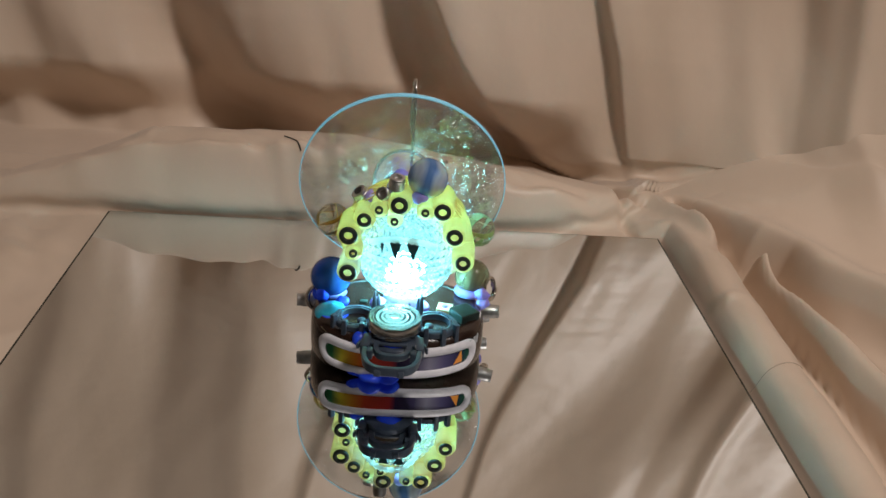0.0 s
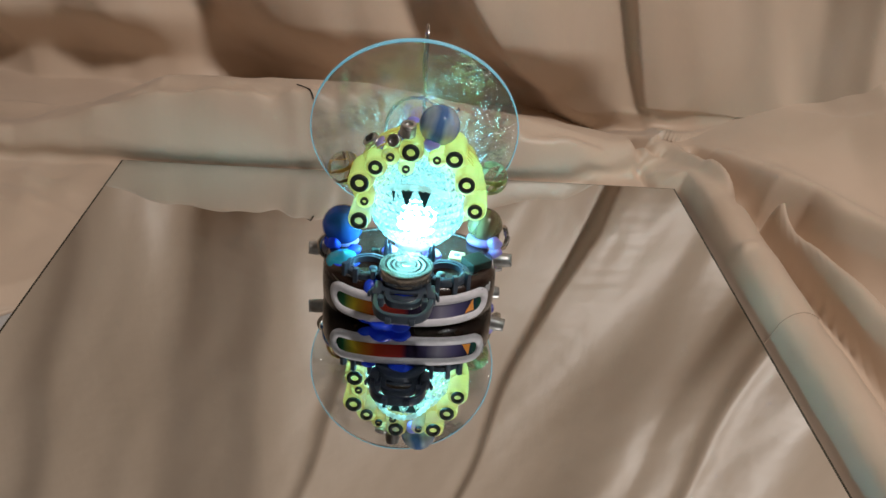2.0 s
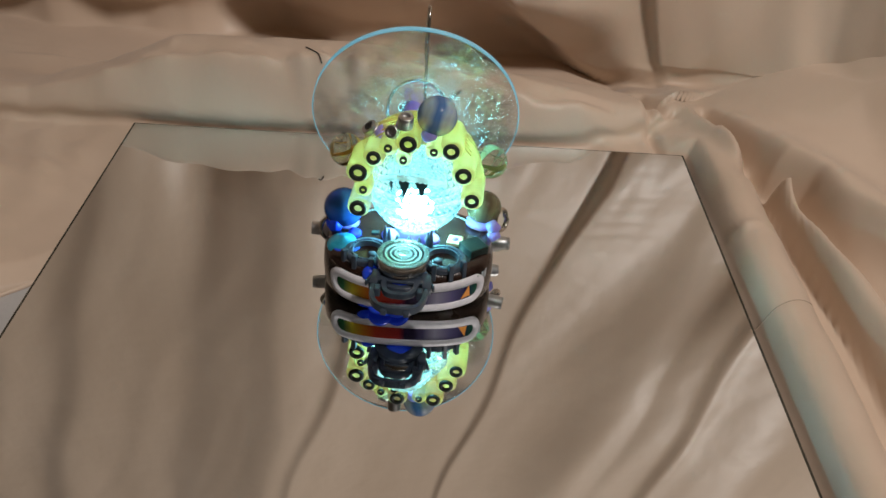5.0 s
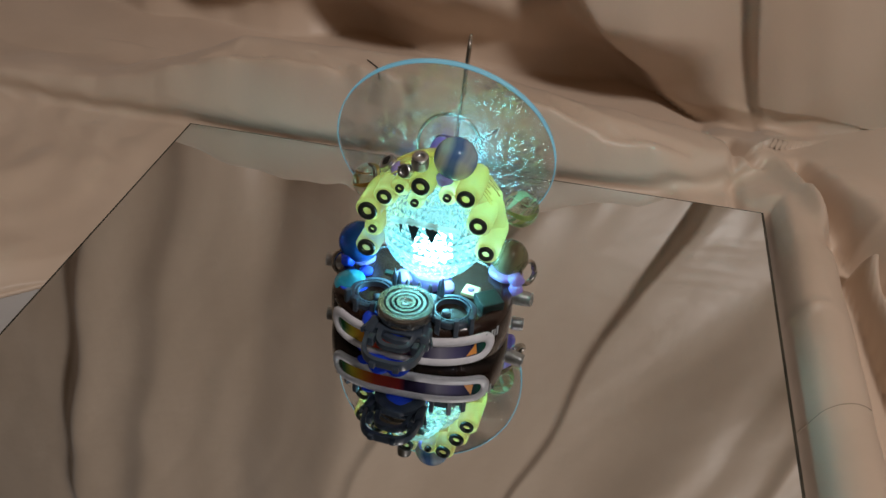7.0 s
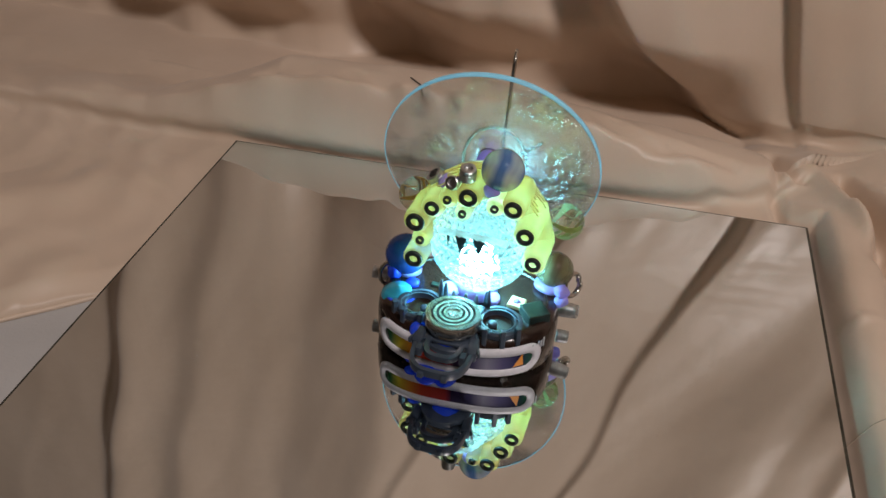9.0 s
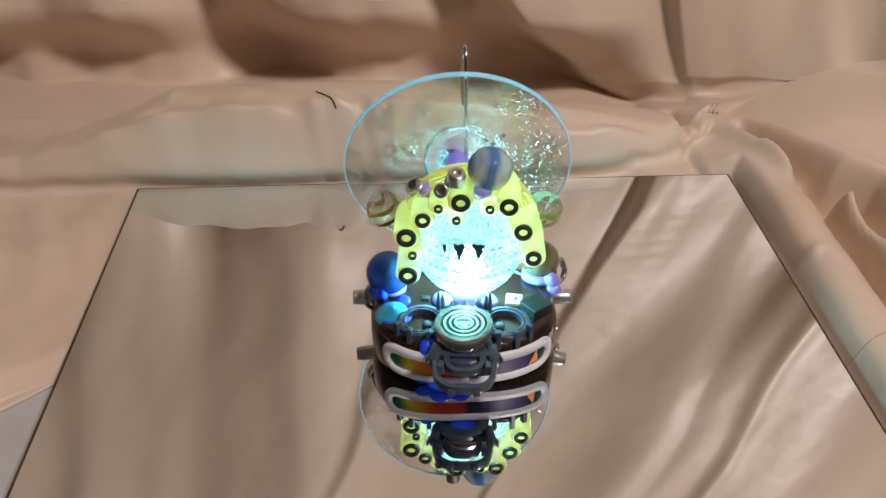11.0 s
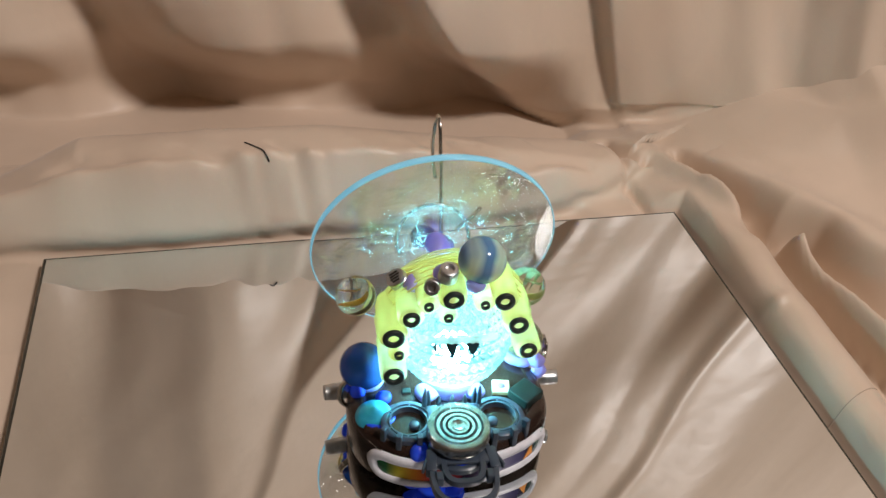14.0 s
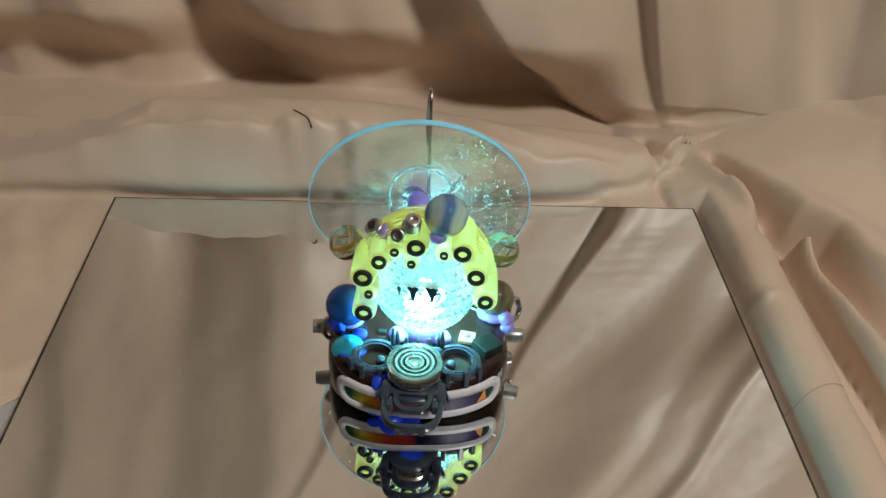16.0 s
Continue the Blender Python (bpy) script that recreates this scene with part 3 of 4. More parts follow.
def stadium(hw, hh, n=14):
    """Outline of a long rounded shape, anticlockwise, with (u, z)."""
    pts = [(hw - hh + hh * math.cos(-math.pi / 2 + math.pi * i / n), hh * math.sin(-math.pi / 2 + math.pi * i / n)) for i in range(n + 1)]
    m = 24
    top = [(hw - hh - 2 * (hw - hh) * i / m, hh) for i in range(1, m)]
    left = [(-(hw - hh) - hh * math.cos(-math.pi / 2 + math.pi * i / n), -hh * math.sin(-math.pi / 2 + math.pi * i / n)) for i in range(n + 1)]
    bottom = [(-(hw - hh) + 2 * (hw - hh) * i / m, -hh) for i in range(1, m)]
    return pts + top + left + bottom


BAND_Z, BAND_U = 0.0117, 0.0
outer, mid, inner = stadium(0.0426, 0.0084), stadium(0.0412, 0.0070), stadium(0.0378, 0.0042)
bm = bmesh.new()
loops = []
for shape, r in ((outer, 0.0), (outer, 0.0010), (mid, 0.0018), (inner, 0.0016), (inner, 0.0004)):
    loops.append([bm.verts.new(wrap(u + BAND_U, BAND_Z + z, r)) for u, z in shape])
for a, b in zip(loops, loops[1:]):
    for i in range(len(a)):
        j = (i + 1) % len(a)
        bm.faces.new((a[i], a[j], b[j], b[i]))
add("label_window", bm, WHITE_RIM, "white rim round a printed rainbow dial")
bm = bmesh.new()
lay = bm.loops.layers.uv.new("UVMap")
NU, NZ = 60, 4
grid = {}
for i in range(NU + 1):
    u = -0.0388 + 0.0776 * i / NU
    hh = 0.0046 if abs(u) < 0.0342 else math.sqrt(max(0.0046**2 - (abs(u) - 0.0342) ** 2, 1e-8))
    for j in range(NZ + 1):
        grid[i, j] = (bm.verts.new(wrap(u + BAND_U, BAND_Z + hh * (2 * j / NZ - 1), 0.0007)), i / NU)
for i in range(NU):
    for j in range(NZ):
        q = [grid[i, j], grid[i + 1, j], grid[i + 1, j + 1], grid[i, j + 1]]
        f = bm.faces.new([v for v, _ in q])
        for lp, (_, u) in zip(f.loops, q):
            lp[lay].uv = (u, j / NZ)
add("dial", bm, DIAL, "rainbow dial under clear plastic", parent=None)
bm = bmesh.new()
tri = [wrap(u + BAND_U, BAND_Z + z, r) for r in (0.0007, 0.0010) for u, z in ((0.0282, -0.0034), (0.0330, -0.0030), (0.0322, 0.0035))]
tv = [bm.verts.new(p) for p in tri]
bm.faces.new(tv[3:]), bm.faces.new(tv[:3])
for i in range(3):
    bm.faces.new((tv[i], tv[(i + 1) % 3], tv[3 + (i + 1) % 3], tv[3 + i]))
add("pointer", bm, ORANGE, "orange triangle on the dial", False)


# three-lobed shaver holder and its steel head
def lobe(x, y, z, r, hole, h):
    return lathe([(hole, 0), (r * 0.96, 0), (r, h * 0.12), (r, h * 0.8), (r * 0.93, h), (r * 0.80, h), (r * 0.78, h * 0.7), (hole * 1.12, h * 0.7), (hole * 1.1, h * 0.95), (hole, h * 0.95), (hole, 0)], 36, at(x, y, z), cap=False)


holder = add("shaver_holder", lobe(-0.0395, 0.4075, 0.0242, 0.0118, 0.0078, 0.0034), HOLDER, "dark blue-grey three-lobed shaver holder")
sharp(holder, 40)
for name, bm in (("lobe", lobe(-0.0005, 0.4075, 0.0242, 0.0118, 0.0078, 0.0034)), ("lobe", lobe(-0.0198, 0.3935, 0.0215, 0.0130, 0.0075, 0.0036)),
                 ("bridge", box(0.022, 0.012, 0.0035, at(-0.020, 0.409, 0.0265), 0.0008))):
    sharp(add(name, bm, HOLDER), 40)
# clips and prongs of the holder
for x, y, rz in ((-0.0505, 0.401, -40), (-0.0445, 0.3965, -20), (-0.036, 0.3955, 0), (-0.004, 0.3955, 0), (0.0045, 0.3965, 20), (0.0105, 0.401, 40)):
    add("clip", box(0.0024, 0.0030, 0.0105, at(x, y, 0.0255, 0, 0, rz), 0.0004), HOLDER, smooth=False)
for x, y, h in ((-0.0318, 0.4155, 0.0115), (-0.0300, 0.4175, 0.0085), (-0.0255, 0.4160, 0.0060), (-0.0195, 0.4165, 0.0055), (-0.0140, 0.4160, 0.0060), (-0.0095, 0.4175, 0.0085), (-0.0078, 0.4155, 0.0115)):
    add("prong", lathe([(0.0013, 0), (0.0011, h * 0.6), (0.0005, h), (0, h)], 8, at(x, y, 0.0262)), HOLDER)
for cx in (-0.0395, -0.0005):
    for k in range(6):
        a = TAU * k / 6 + 0.4
        add("rib", box(0.0034, 0.0009, 0.0026, at(cx + 0.0100 * math.cos(a), 0.4075 + 0.0100 * math.sin(a), 0.0262, 0, 0, math.degrees(a)), 0.0002, 1), HOLDER, smooth=False)
    add("post", lathe([(0.0022, 0), (0.0022, 0.0018), (0.0016, 0.0022), (0, 0.0022)], 14, at(cx + (0.0024 if cx < -0.02 else -0.0024), 0.4062, 0.0244)), HOLDER)
# bracket: a flat loop that juts out over the base's front, with an inner half ring, legs and lugs
def loop_path(w, y0, y1, z0, z1, n=29):
    pts = []
    for a in np.linspace(0, math.pi, n):
        c, q = math.cos(a), math.sin(a)
        k = abs(q) ** 0.62
        pts.append((-0.0195 - w * math.copysign(abs(c) ** 0.62, c), y0 + (y1 - y0) * k, z0 + (z1 - z0) * k))
    return pts


def strap(pts, wide, high):
    """A flat bar on edge along points that lie nearly level."""
    bm = tube(pts, wide, 8)
    mid_z = [p[2] for p in pts]
    for i, v in enumerate(bm.verts):
        zc = mid_z[i // 8]
        v.co.z = zc + max(-1, min(1, (v.co.z - zc) * 1.5 / wide)) * high / 2
    return bm


sharp(add("bracket_loop", strap(loop_path(0.0132, 0.3830, 0.3645, 0.0250, 0.0238), 0.0014, 0.0044), HOLDER), 40)
sharp(add("bracket_half_ring", strap(loop_path(0.0080, 0.3845, 0.3735, 0.0262, 0.0258, 21), 0.0016, 0.0034), HOLDER), 40)
for sx in (-1, 1):
    sharp(add("bracket_leg", box(0.0046, 0.0105, 0.0060, at(-0.0195 + sx * 0.0128, 0.3850, 0.0252, 8, 0, sx * 6), 0.0009), HOLDER), 40)
    add("bracket_tab", box(0.0030, 0.0044, 0.0050, at(-0.0195 + sx * 0.0104, 0.3765, 0.0255), 0.0006), HOLDER, smooth=False)
    add("bracket_lug", box(0.0030, 0.0026, 0.0030, at(-0.0195 + sx * 0.0055, 0.3632, 0.0232, 0, 0, sx * 10), 0.0006), HOLDER, smooth=False)
    add("bracket_spring", box(0.0012, 0.0080, 0.0030, at(-0.0195 + sx * 0.0154, 0.3840, 0.0262, 0, 0, sx * 22), 0.0004), HOLDER, smooth=False)
sharp(add("bracket_plate", box(0.0250, 0.0110, 0.0016, at(-0.0195, 0.3880, 0.0268), 0.0005), HOLDER), 40)

HX, HY, HZ = -0.0199, 0.3958, 0.0265
head = add("shaver_head", lathe([(0, 0.0015), (0.0118, 0.0015), (0.0128, 0.0022), (0.0130, 0.0036), (0.0136, 0.0042), (0.0134, 0.0072), (0.0130, 0.0082), (0.0120, 0.0084), (0.0104, 0.0084), (0.0102, 0.0079), (0.0096, 0.0079),
                                (0.0094, 0.0088), (0.0080, 0.0088), (0.0078, 0.0080), (0.0070, 0.0080), (0.0068, 0.0089), (0.0056, 0.0089), (0.0054, 0.0081), (0.0047, 0.0081), (0.0045, 0.0090), (0.0034, 0.0090), (0.0032, 0.0083), (0.0026, 0.0083), (0.0024, 0.0090), (0.0010, 0.0086), (0, 0.0085)], 72, at(HX, HY, HZ)), STEEL, "round steel rotary shaver head with concentric rings")
sharp(head, 25)
bm = bmesh.new()
for i in range(96):
    a = TAU * i / 96
    piece = box(0.0026, 0.00032, 0.0009, at(HX + 0.0117 * math.cos(a), HY + 0.0117 * math.sin(a), HZ + 0.0087, 0, 0, math.degrees(a) + 8))
    me = bpy.data.meshes.new("piece")
    piece.to_mesh(me)
    piece.free()
    bm.from_mesh(me)
    bpy.data.meshes.remove(me)
add("slotted_rim", bm, STEEL, "", False)
for r in (0.0099, 0.0074, 0.00505, 0.0029):
    add("groove", lathe([(r - 0.0004, 0.0081), (r + 0.0004, 0.0081)], 48, at(HX, HY, HZ), cap=False), STEEL_DARK)

# faceted globe, its lamp, and the yellow tubes round it
GX, GY, GZ = -0.0180, 0.4335, 0.0537
bm = bmesh.new()
nv, nu = 22, 40


def globe_point(i, j, k):
    th, ph = math.pi * j / nv, TAU * i / nu
    return (GX + 0.0255 * k * math.sin(th) * math.cos(ph), GY + 0.0215 * k * math.sin(th) * math.sin(ph), GZ + 0.0266 * k * math.cos(th))


corner = {(i, j): bm.verts.new(globe_point(i + 0.5 * (j % 2), j, 0.985 + 0.006 * noise.noise(Vector((i * 0.7, j * 0.9, 1))))) for j in range(nv + 1) for i in range(nu)}
for j in range(nv):
    for i in range(nu):
        n = (i + 1) % nu
        ring4 = (corner[i, j], corner[n, j], corner[n, j + 1], corner[i, j + 1])
        peak = bm.verts.new(globe_point(i + 0.5 + 0.25 * (j % 2) + 0.25 * ((j + 1) % 2), j + 0.5, 1.022 + 0.010 * noise.noise(Vector((i * 1.3, j * 1.1, 5)))))
        for q in range(4):
            bm.faces.new((ring4[q], ring4[(q + 1) % 4], peak))
bmesh.ops.remove_doubles(bm, verts=bm.verts, dist=1e-5)
globe = add("globe", bm, GLOBE, "clear quilted plastic globe lit from inside", False)
add("led", ball(1.0, at(GX - 0.0005, GY - 0.004, GZ - 0.0150) @ Matrix.Diagonal((0.0110, 0.0085, 0.0070, 1)), 20, 12), LED, "bright cyan-white lamp", parent=None)
globe.visible_shadow = False
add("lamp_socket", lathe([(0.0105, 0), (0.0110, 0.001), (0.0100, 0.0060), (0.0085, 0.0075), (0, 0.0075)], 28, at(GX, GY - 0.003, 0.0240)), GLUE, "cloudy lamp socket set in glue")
# lip and teeth
lip = [(GX - 0.001 + 0.0170 * math.sin(a), GY - 0.0228 * math.cos(a * 0.80) - 0.0008, 0.0620 + 0.0082 * math.cos(a * 1.2)) for a in np.linspace(-1.15, 1.15, 41)]
add("lip", tube(lip, [0.0015 + 0.0004 * math.sin(i * 2.1) for i in range(41)], 8), LIP, "frosted arched lip")
for x, w, h in ((-0.0292, 0.0022, 0.0068), (-0.0226, 0.0056, 0.0086), (-0.0140, 0.0062, 0.0078)):
    bm = bmesh.new()
    yf = GY - 0.0212 * math.sqrt(max(0.1, 1 - ((x - GX) / 0.0255) ** 2)) - 0.0012
    vs = [bm.verts.new(p) for p in ((x - w / 2, yf, 0.0672), (x + w / 2, yf, 0.0672), (x + w * 0.1, yf - 0.0014, 0.0672 - h), (x - w / 2, yf + 0.0022, 0.0672), (x + w / 2, yf + 0.0022, 0.0672))]
    for q in ((0, 1, 2), (0, 3, 4, 1), (0, 2, 3), (1, 4, 2), (3, 2, 4)):
        bm.faces.new([vs[k] for k in q])
    add("tooth", bm, TOOTH, "", False)

TUBES = [(-0.0221, 0.4170, 0.0850, 0.0060, 0.0043), (-0.0463, 0.4145, 0.0678, 0.0062, 0.0046), (0.0113, 0.4150, 0.0573, 0.0058, 0.0038), (-0.0458, 0.4125, 0.0483, 0.0058, 0.0044),
         (-0.0008, 0.4170, 0.0832, 0.0060, 0.0042), (0.0061, 0.4165, 0.0704, 0.0060, 0.0042), (-0.0390, 0.4165, 0.0759, 0.0056, 0.0036),
         (-0.0320, 0.4175, 0.0815, 0.0046, 0.0021), (-0.0240, 0.4155, 0.0768, 0.0040, 0.0020), (-0.0092, 0.4160, 0.0825, 0.0044, 0.0020), (-0.0437, 0.4150, 0.0580, 0.0046, 0.0021)]
for x, y, z, r, e in TUBES:
    back = 0.4440 + 0.003 * math.sin(x * 300)
    ln = back - y
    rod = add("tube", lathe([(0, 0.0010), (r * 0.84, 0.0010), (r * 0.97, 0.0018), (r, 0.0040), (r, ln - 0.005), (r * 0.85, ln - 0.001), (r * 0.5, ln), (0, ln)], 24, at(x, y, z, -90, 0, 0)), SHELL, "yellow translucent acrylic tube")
    ring = part("end_ring", place(lathe([(e * 0.48, 0.0012), (e * 0.48, -0.0002), (e * 0.56, -0.0005), (e * 0.92, -0.0005), (e, 0.0), (e, 0.0012)], 28, at(x, y, z, -90, 0, 0), cap=False), OFF), RUBBER, rod, "black ring end of the tube")
# cloudy yellow arch that holds the tubes together
bm = tube([(GX + 0.0262 * math.sin(a), 0.4420, 0.0570 + 0.0262 * math.cos(a)) for a in np.linspace(-2.1, 2.1, 44)], [0.0080 * (0.5 + 0.5 * min(1, 6 * (1 - abs(a) / 2.1))) for a in np.linspace(-2.1, 2.1, 44)], 18)
for v in bm.verts:
    v.co.y = 0.4370 + (v.co.y - 0.4420) * 1.25
    v.co += 0.0012 * noise.noise_vector(v.co * 170)
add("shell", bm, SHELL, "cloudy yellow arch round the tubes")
# fine yellow threads over the arch
for k in range(9):
    y0 = 0.4290 + 0.0020 * k
    pts = [(GX + (0.0346 - 0.00012 * (k - 4) ** 2) * math.sin(a), y0 + 0.0008 * math.sin(3 * a + k), 0.0570 + (0.0346 - 0.00012 * (k - 4) ** 2) * math.cos(a)) for a in np.linspace(-1.0 + 0.08 * (k % 3), 1.0 - 0.07 * (k % 4), 26)]
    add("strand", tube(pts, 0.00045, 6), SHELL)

# clear disc behind the head
DX, DY, DZ, DR, DL = DISC_AT
dm = at(DX, DY, DZ, 0, 0, DISC_TURN) @ at(0, 0, 0, 90 + DL, 0, 0)
sharp(add("disc", lathe([(0, -0.0015), (DR - 0.0006, -0.0015), (DR - 0.0006, 0.0015), (0, 0.0015)], 128, dm), DISC, "large clear round acrylic disc"), 30)
add("disc_rim", lathe([(DR - 0.0005, -0.0017), (DR, -0.0014), (DR, 0.0014), (DR - 0.0005, 0.0017), (DR - 0.0005, -0.0017)], 128, dm, cap=False), RIM_GLOW, "polished rim with an added cyan glow")

# wire hook and ring behind the disc
hook = [(-0.0200, 0.4735, 0.060), (-0.0200, 0.4745, 0.078), (-0.0203, 0.4790, 0.095), (-0.0205, 0.4840, 0.112), (-0.0208, 0.4878, 0.123), (-0.0210, 0.4905, 0.1275), (-0.0214, 0.4935, 0.1275), (-0.0220, 0.4960, 0.122), (-0.0226, 0.4965, 0.112), (-0.0224, 0.4940, 0.104), (-0.0215, 0.4905, 0.098)]
add("hook", tube(hook, 0.0009, 10), WIRE, "bent silver wire hook")
ringp = [(-0.0235 + 0.0165 * math.sin(a), 0.4748 + 0.002 * math.cos(a), 0.0755 + 0.0175 * math.cos(a)) for a in np.linspace(-2.0, 1.6, 40)]
add("wire_ring", tube(ringp, 0.0009, 8), WIRE, "open ring of silver wire")
add("wire_end", tube([(-0.0125, 0.4760, 0.0795), (-0.006, 0.4790, 0.0835), (-0.001, 0.4822, 0.0868)], 0.0009, 8), WIRE)
add("magenta_lit_blob", ball(0.0062, at(-0.0275, 0.4780, 0.0745) @ Matrix.Diagonal((1, 0.9, 0.85, 1)), 24, 16), MAGENTA_LIT, "dark blob for a cylinder, magenta light in its colour")

# marbles: dyed glass, or clear glass with twisted ribbons of colour inside
def ribbon(r, phase, width, twist):
    bm = bmesh.new()
    rows = []
    for i in range(25):
        k = -0.86 + 1.72 * i / 24
        half = r * math.sqrt(1 - k * k) * 0.90
        a = phase + twist * k
        rows.append([bm.verts.new((half * u * math.cos(a + 0.5 * u), half * u * math.sin(a + 0.5 * u), r * k + o)) for o in (-0.00012, 0.00012) for u in (0.95 - width, 0.95 - width / 2, 0.95)])
    for p, q in zip(rows, rows[1:]):
        for i in range(2):
            bm.faces.new((p[i], p[i + 1], q[i + 1], q[i])), bm.faces.new((p[i + 3], q[i + 3], q[i + 4], p[i + 4]))
    return bm


CLEAR_AMBER = mat("amber_tinted_glass", (0.95, 0.84, 0.60), 0.01, 0.0, 1.0, 1.25)
CLEAR_OLIVE = mat("olive_tinted_glass", (0.86, 0.90, 0.68), 0.01, 0.0, 1.0, 1.25)
AMBER_INK, RUST_INK, OLIVE_INK, MOSS_INK, UMBER_INK = (mat(n, c, 0.4, trans=0.3) for n, c in (("amber_glass_ribbon", (0.72, 0.42, 0.08)), ("rust_glass_ribbon", (0.22, 0.09, 0.02)), ("olive_glass_ribbon", (0.42, 0.44, 0.14)), ("moss_glass_ribbon", (0.62, 0.68, 0.42)), ("umber_glass_ribbon", (0.16, 0.11, 0.06))))
for x, y, z, r, m, turn, words, inks in (
    (-0.0095, 0.4295, 0.0958, 0.0101, MARBLE_SWIRL, (8, 5, 10), "blue and white swirled glass marble", ()),
    (-0.0595, 0.4570, 0.0568, 0.0091, CLEAR_AMBER, (20, 25, 20), "clear glass marble with amber swirls", (AMBER_INK, RUST_INK, AMBER_INK, AMBER_INK, RUST_INK, AMBER_INK, AMBER_INK)),
    (0.0188, 0.4580, 0.0575, 0.0092, CLEAR_OLIVE, (30, 60, 30), "clear glass marble with olive green swirls", (OLIVE_INK, MOSS_INK, MOSS_INK, OLIVE_INK, MOSS_INK, MOSS_INK)),
    (-0.0571, 0.4358, 0.0335, 0.0108, MARBLE_BLUE, (0, 20, 60), "cobalt blue glass marble", ()),
    (0.0178, 0.4485, 0.0340, 0.0095, MARBLE_BROWN, (80, 10, 0), "brownish green glass marble", ()),
):
    ob = part("marble", ball(r, None, 40, 26), m, lamp_thing, words)
    ob.matrix_local = at(x - PX, y - PY, z, *turn)
    for k, ink in enumerate(inks):
        part("ribbon", ribbon(r, TAU * k / len(inks) + 0.3 * k, 0.22 + 0.12 * (k % 2), 1.1), ink, ob)

# small metal cylinders
def plug(x, y, z, rx, ry, rz, r, h):
    prof = [(0, 0), (r * 0.9, 0), (r, 0.0004), (r, h * 0.75), (r * 0.93, h * 0.8), (r * 0.93, h * 0.97), (r * 0.85, h), (r * 0.55, h), (r * 0.5, h * 0.8), (0, h * 0.8)]
    return sharp(add("metal_cylinder", lathe(prof, 24, at(x, y, z, rx, ry, rz)), SATIN_STEEL, "small dull aluminium cylinder"), 35)


plug(-0.0395, 0.4380, 0.0770, 14, -38, 0, 0.0046, 0.0085)
plug(-0.0245, 0.4235, 0.0915, 12, 4, 0, 0.0040, 0.0068)
plug(-0.0300, 0.4255, 0.0868, 60, -20, 0, 0.0034, 0.0065)
plug(-0.0625, 0.4370, 0.0180, 0, -88, 8, 0.0038, 0.0125)
plug(0.0230, 0.4370, 0.0195, 0, 84, -6, 0.0038, 0.0105)
plug(0.0230, 0.4500, 0.0085, 0, 86, 10, 0.0036, 0.0062)
CAP = at(-0.0395, 0.4380, 0.0770, 14, -38, 0)
add("cap", lathe([(0, 0.0086), (0.0038, 0.0086), (0.0038, 0.0083), (0, 0.0083)], 20, CAP.copy()), SATIN_STEEL, "", False)
for k in range(4):
    add("print_bar", box(0.0048 - 0.0007 * abs(k - 1), 0.0008, 0.0002, CAP @ at(0.0003 * (k % 2), 0.0020 - 0.0014 * k, 0.0087)), STEEL_DARK, "", False)

# key rings of twisted wire
def split_ring(x, y, z, rx, ry, rz, r):
    m = at(x, y, z, rx, ry, rz)
    pts = [m @ Vector((r * math.cos(a), r * math.sin(a), 0.0009 * a / TAU - 0.0009)) for a in np.linspace(0, 2 * TAU, 64)]
    ring_ = add("split_ring", tube(pts, 0.0011, 8), WIRE, "small coiled wire ring")
    return ring_


split_ring(-0.0625, 0.4300, 0.0235, 70, 20, 25, 0.0064)
split_ring(0.0275, 0.4480, 0.0275, 80, 10, 60, 0.0060)

# turquoise drop, pale chip, black box
drop = lathe([(0, 0), (0.0072, 0.0004), (0.0090, 0.0022), (0.0088, 0.0042), (0.0060, 0.0062), (0.0022, 0.0078), (0.0008, 0.0092), (0, 0.0094)], 32)
for v in drop.verts:
    v.co.x += 0.25 * max(0, v.co.z - 0.004)
    v.co.y += 0.6 * max(0, v.co.z - 0.005)
add("button", place(drop, at(-0.0540, 0.4140, 0.0240, 16, -10, 0) @ Matrix.Diagonal((0.90, 0.80, 0.48, 1))), TURQUOISE, "turquoise drop-shaped button")
add("chip", box(0.0078, 0.0078, 0.0022, at(0.0042, 0.4258, 0.0256, 0, 0, -8), 0.0004), CHIP, "pale yellow square chip", False)
add("chip_dot", lathe([(0.0017, 0), (0.0016, 0.0006), (0.0010, 0.0010), (0, 0.0011)], 16, at(0.0042, 0.4258, 0.0266)), GLUE)
add("black_box", box(0.0115, 0.0115, 0.0050, at(0.0145, 0.4205, 0.0262, 0, 0, 38), 0.0006), BOX, "small black-green plastic box", False)
for k in range(5):
    a = 1.02 + 0.045 * k
    add("print_bar", box(0.0011, 0.0004, 0.0052 - 0.0012 * (k % 2), at(PX + 0.0450 * math.sin(a), PY - 0.0450 * math.cos(a), 0.0190, 0, 0, math.degrees(a)), 0.0001), PRINT, "", False)
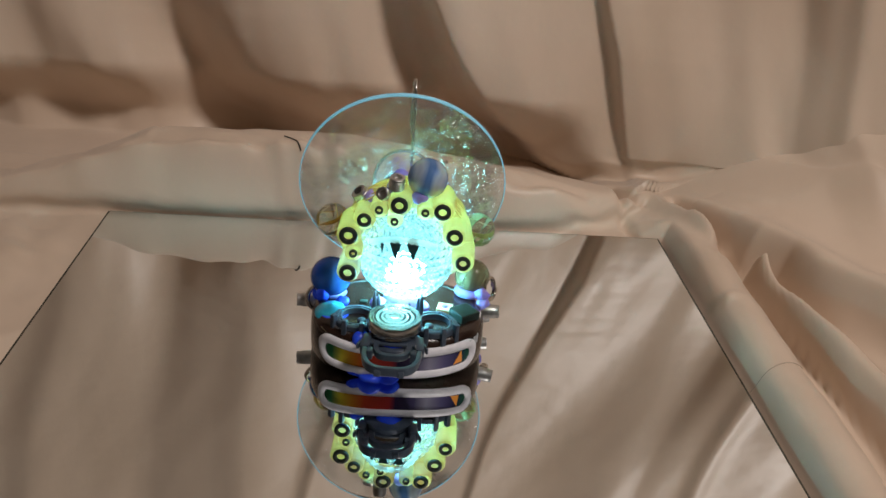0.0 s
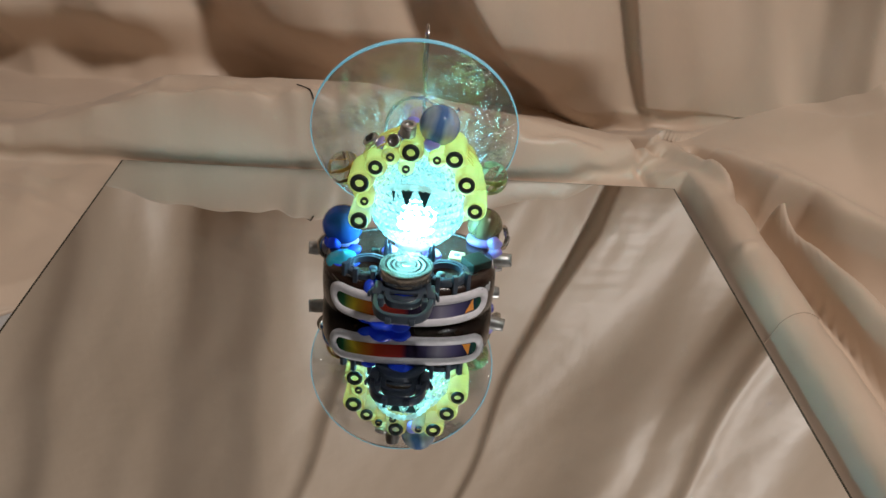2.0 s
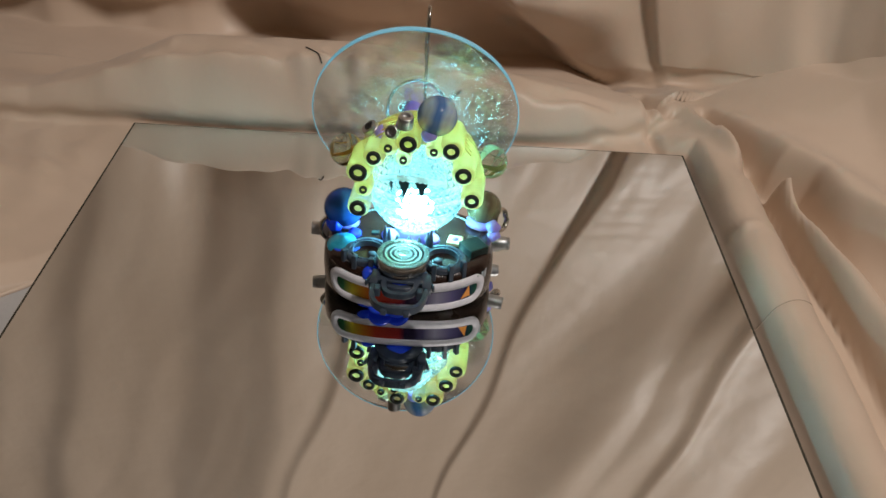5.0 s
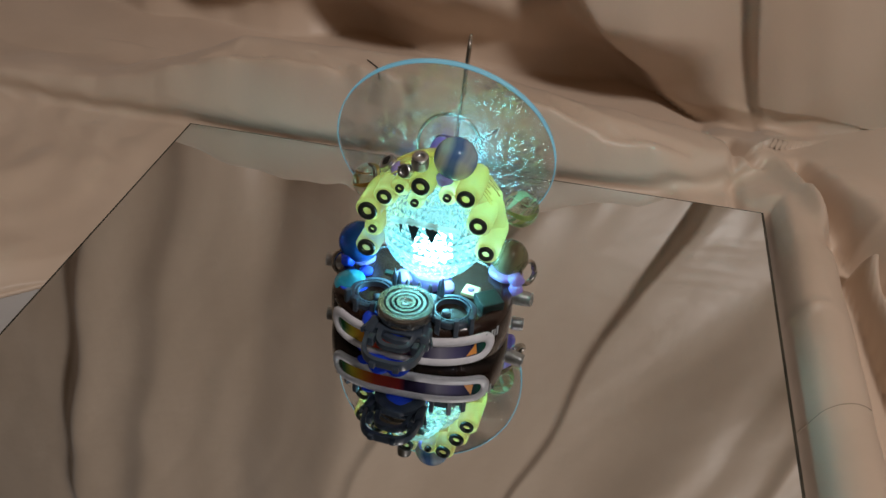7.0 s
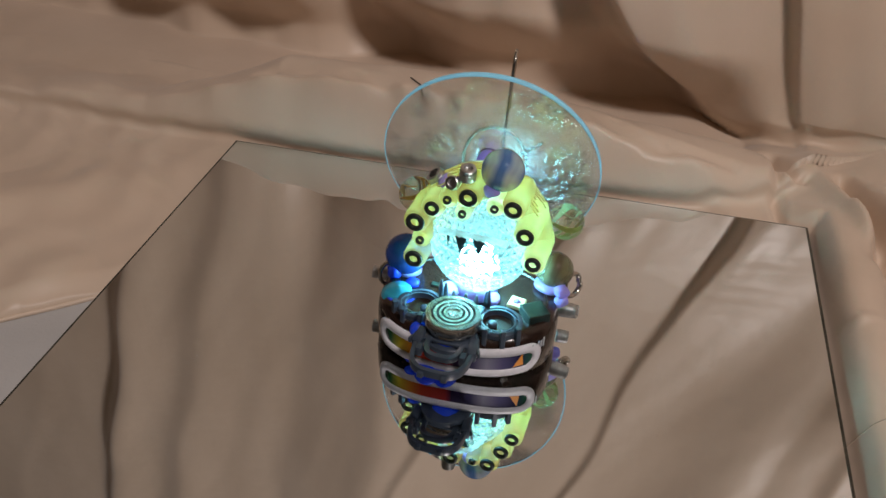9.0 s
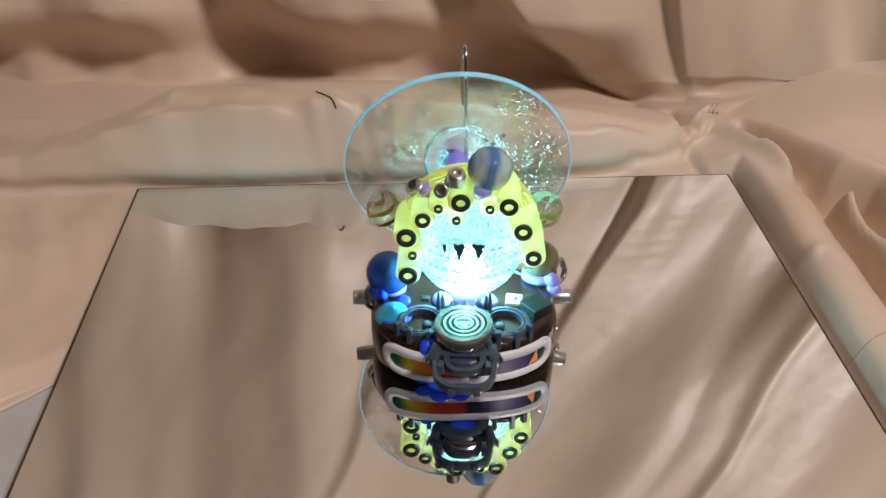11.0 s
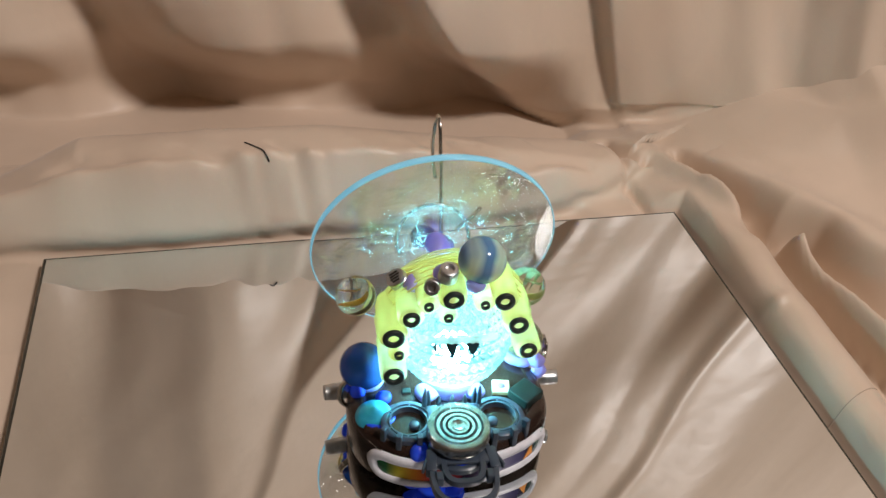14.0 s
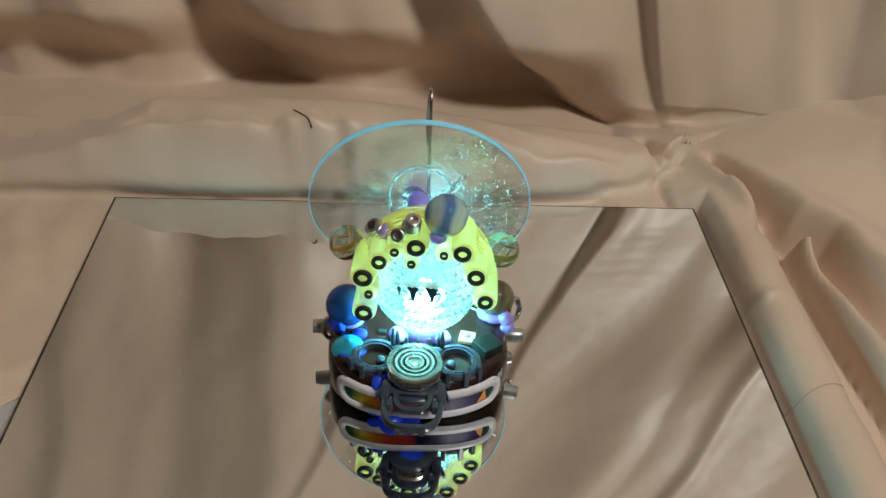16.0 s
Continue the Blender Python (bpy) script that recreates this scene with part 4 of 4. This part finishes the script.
add("socket", box(0.0040, 0.0030, 0.0012, at(-0.0385, 0.4275, 0.0248), 0.0003), BOX, "", False)

# a hair of wire on the base's shoulder
add("wire_hair", tube([wrap(u, 0.0212 - 0.004 * math.sin((u + 0.042) * 60), 0.0004) for u in np.linspace(-0.042, -0.024, 16)], 0.00018, 5), WIRE)

# glue
for k, (x, y, z, r, flat, blue) in enumerate((
    (-0.0560, 0.4350, 0.0262, 0.0075, 0.45, 0), (-0.0490, 0.4230, 0.0262, 0.0035, 0.7, 1), (-0.0600, 0.4270, 0.0270, 0.0034, 1.1, 1), (-0.0630, 0.4350, 0.0245, 0.0036, 1.2, 1),
    (0.0160, 0.4450, 0.0265, 0.0075, 0.45, 0), (0.0235, 0.4400, 0.0275, 0.0040, 0.9, 0), (0.0245, 0.4370, 0.0225, 0.0034, 1.3, 0), (0.0215, 0.4500, 0.0240, 0.0040, 1.0, 0),
    (-0.0255, 0.4280, 0.0905, 0.0042, 0.9, 0), (-0.0370, 0.4330, 0.0810, 0.0044, 1.0, 0), (-0.0125, 0.4240, 0.0882, 0.0042, 0.9, 0), (-0.0230, 0.4585, 0.0820, 0.0060, 0.9, 0), (-0.0200, 0.4710, 0.0730, 0.0052, 1.1, 0),
    (-0.0520, 0.4135, 0.0242, 0.0072, 0.16, 1), (-0.0360, 0.3945, 0.0215, 0.0046, 0.9, 1), (-0.0198, 0.3905, 0.0245, 0.0075, 0.5, 1),
    (-0.0300, 0.3930, 0.0030, 0.0075, 0.32, 1), (-0.0215, 0.3925, 0.0026, 0.0062, 0.32, 1), (-0.0370, 0.3950, 0.0036, 0.0055, 0.4, 1),
    (-0.0300, 0.4240, 0.0262, 0.0052, 0.6, 0), (-0.0080, 0.4240, 0.0262, 0.0048, 0.6, 0), (-0.0640, 0.4420, 0.0140, 0.0030, 1.3, 1), (0.0240, 0.4430, 0.0150, 0.0030, 1.2, 0),
)):
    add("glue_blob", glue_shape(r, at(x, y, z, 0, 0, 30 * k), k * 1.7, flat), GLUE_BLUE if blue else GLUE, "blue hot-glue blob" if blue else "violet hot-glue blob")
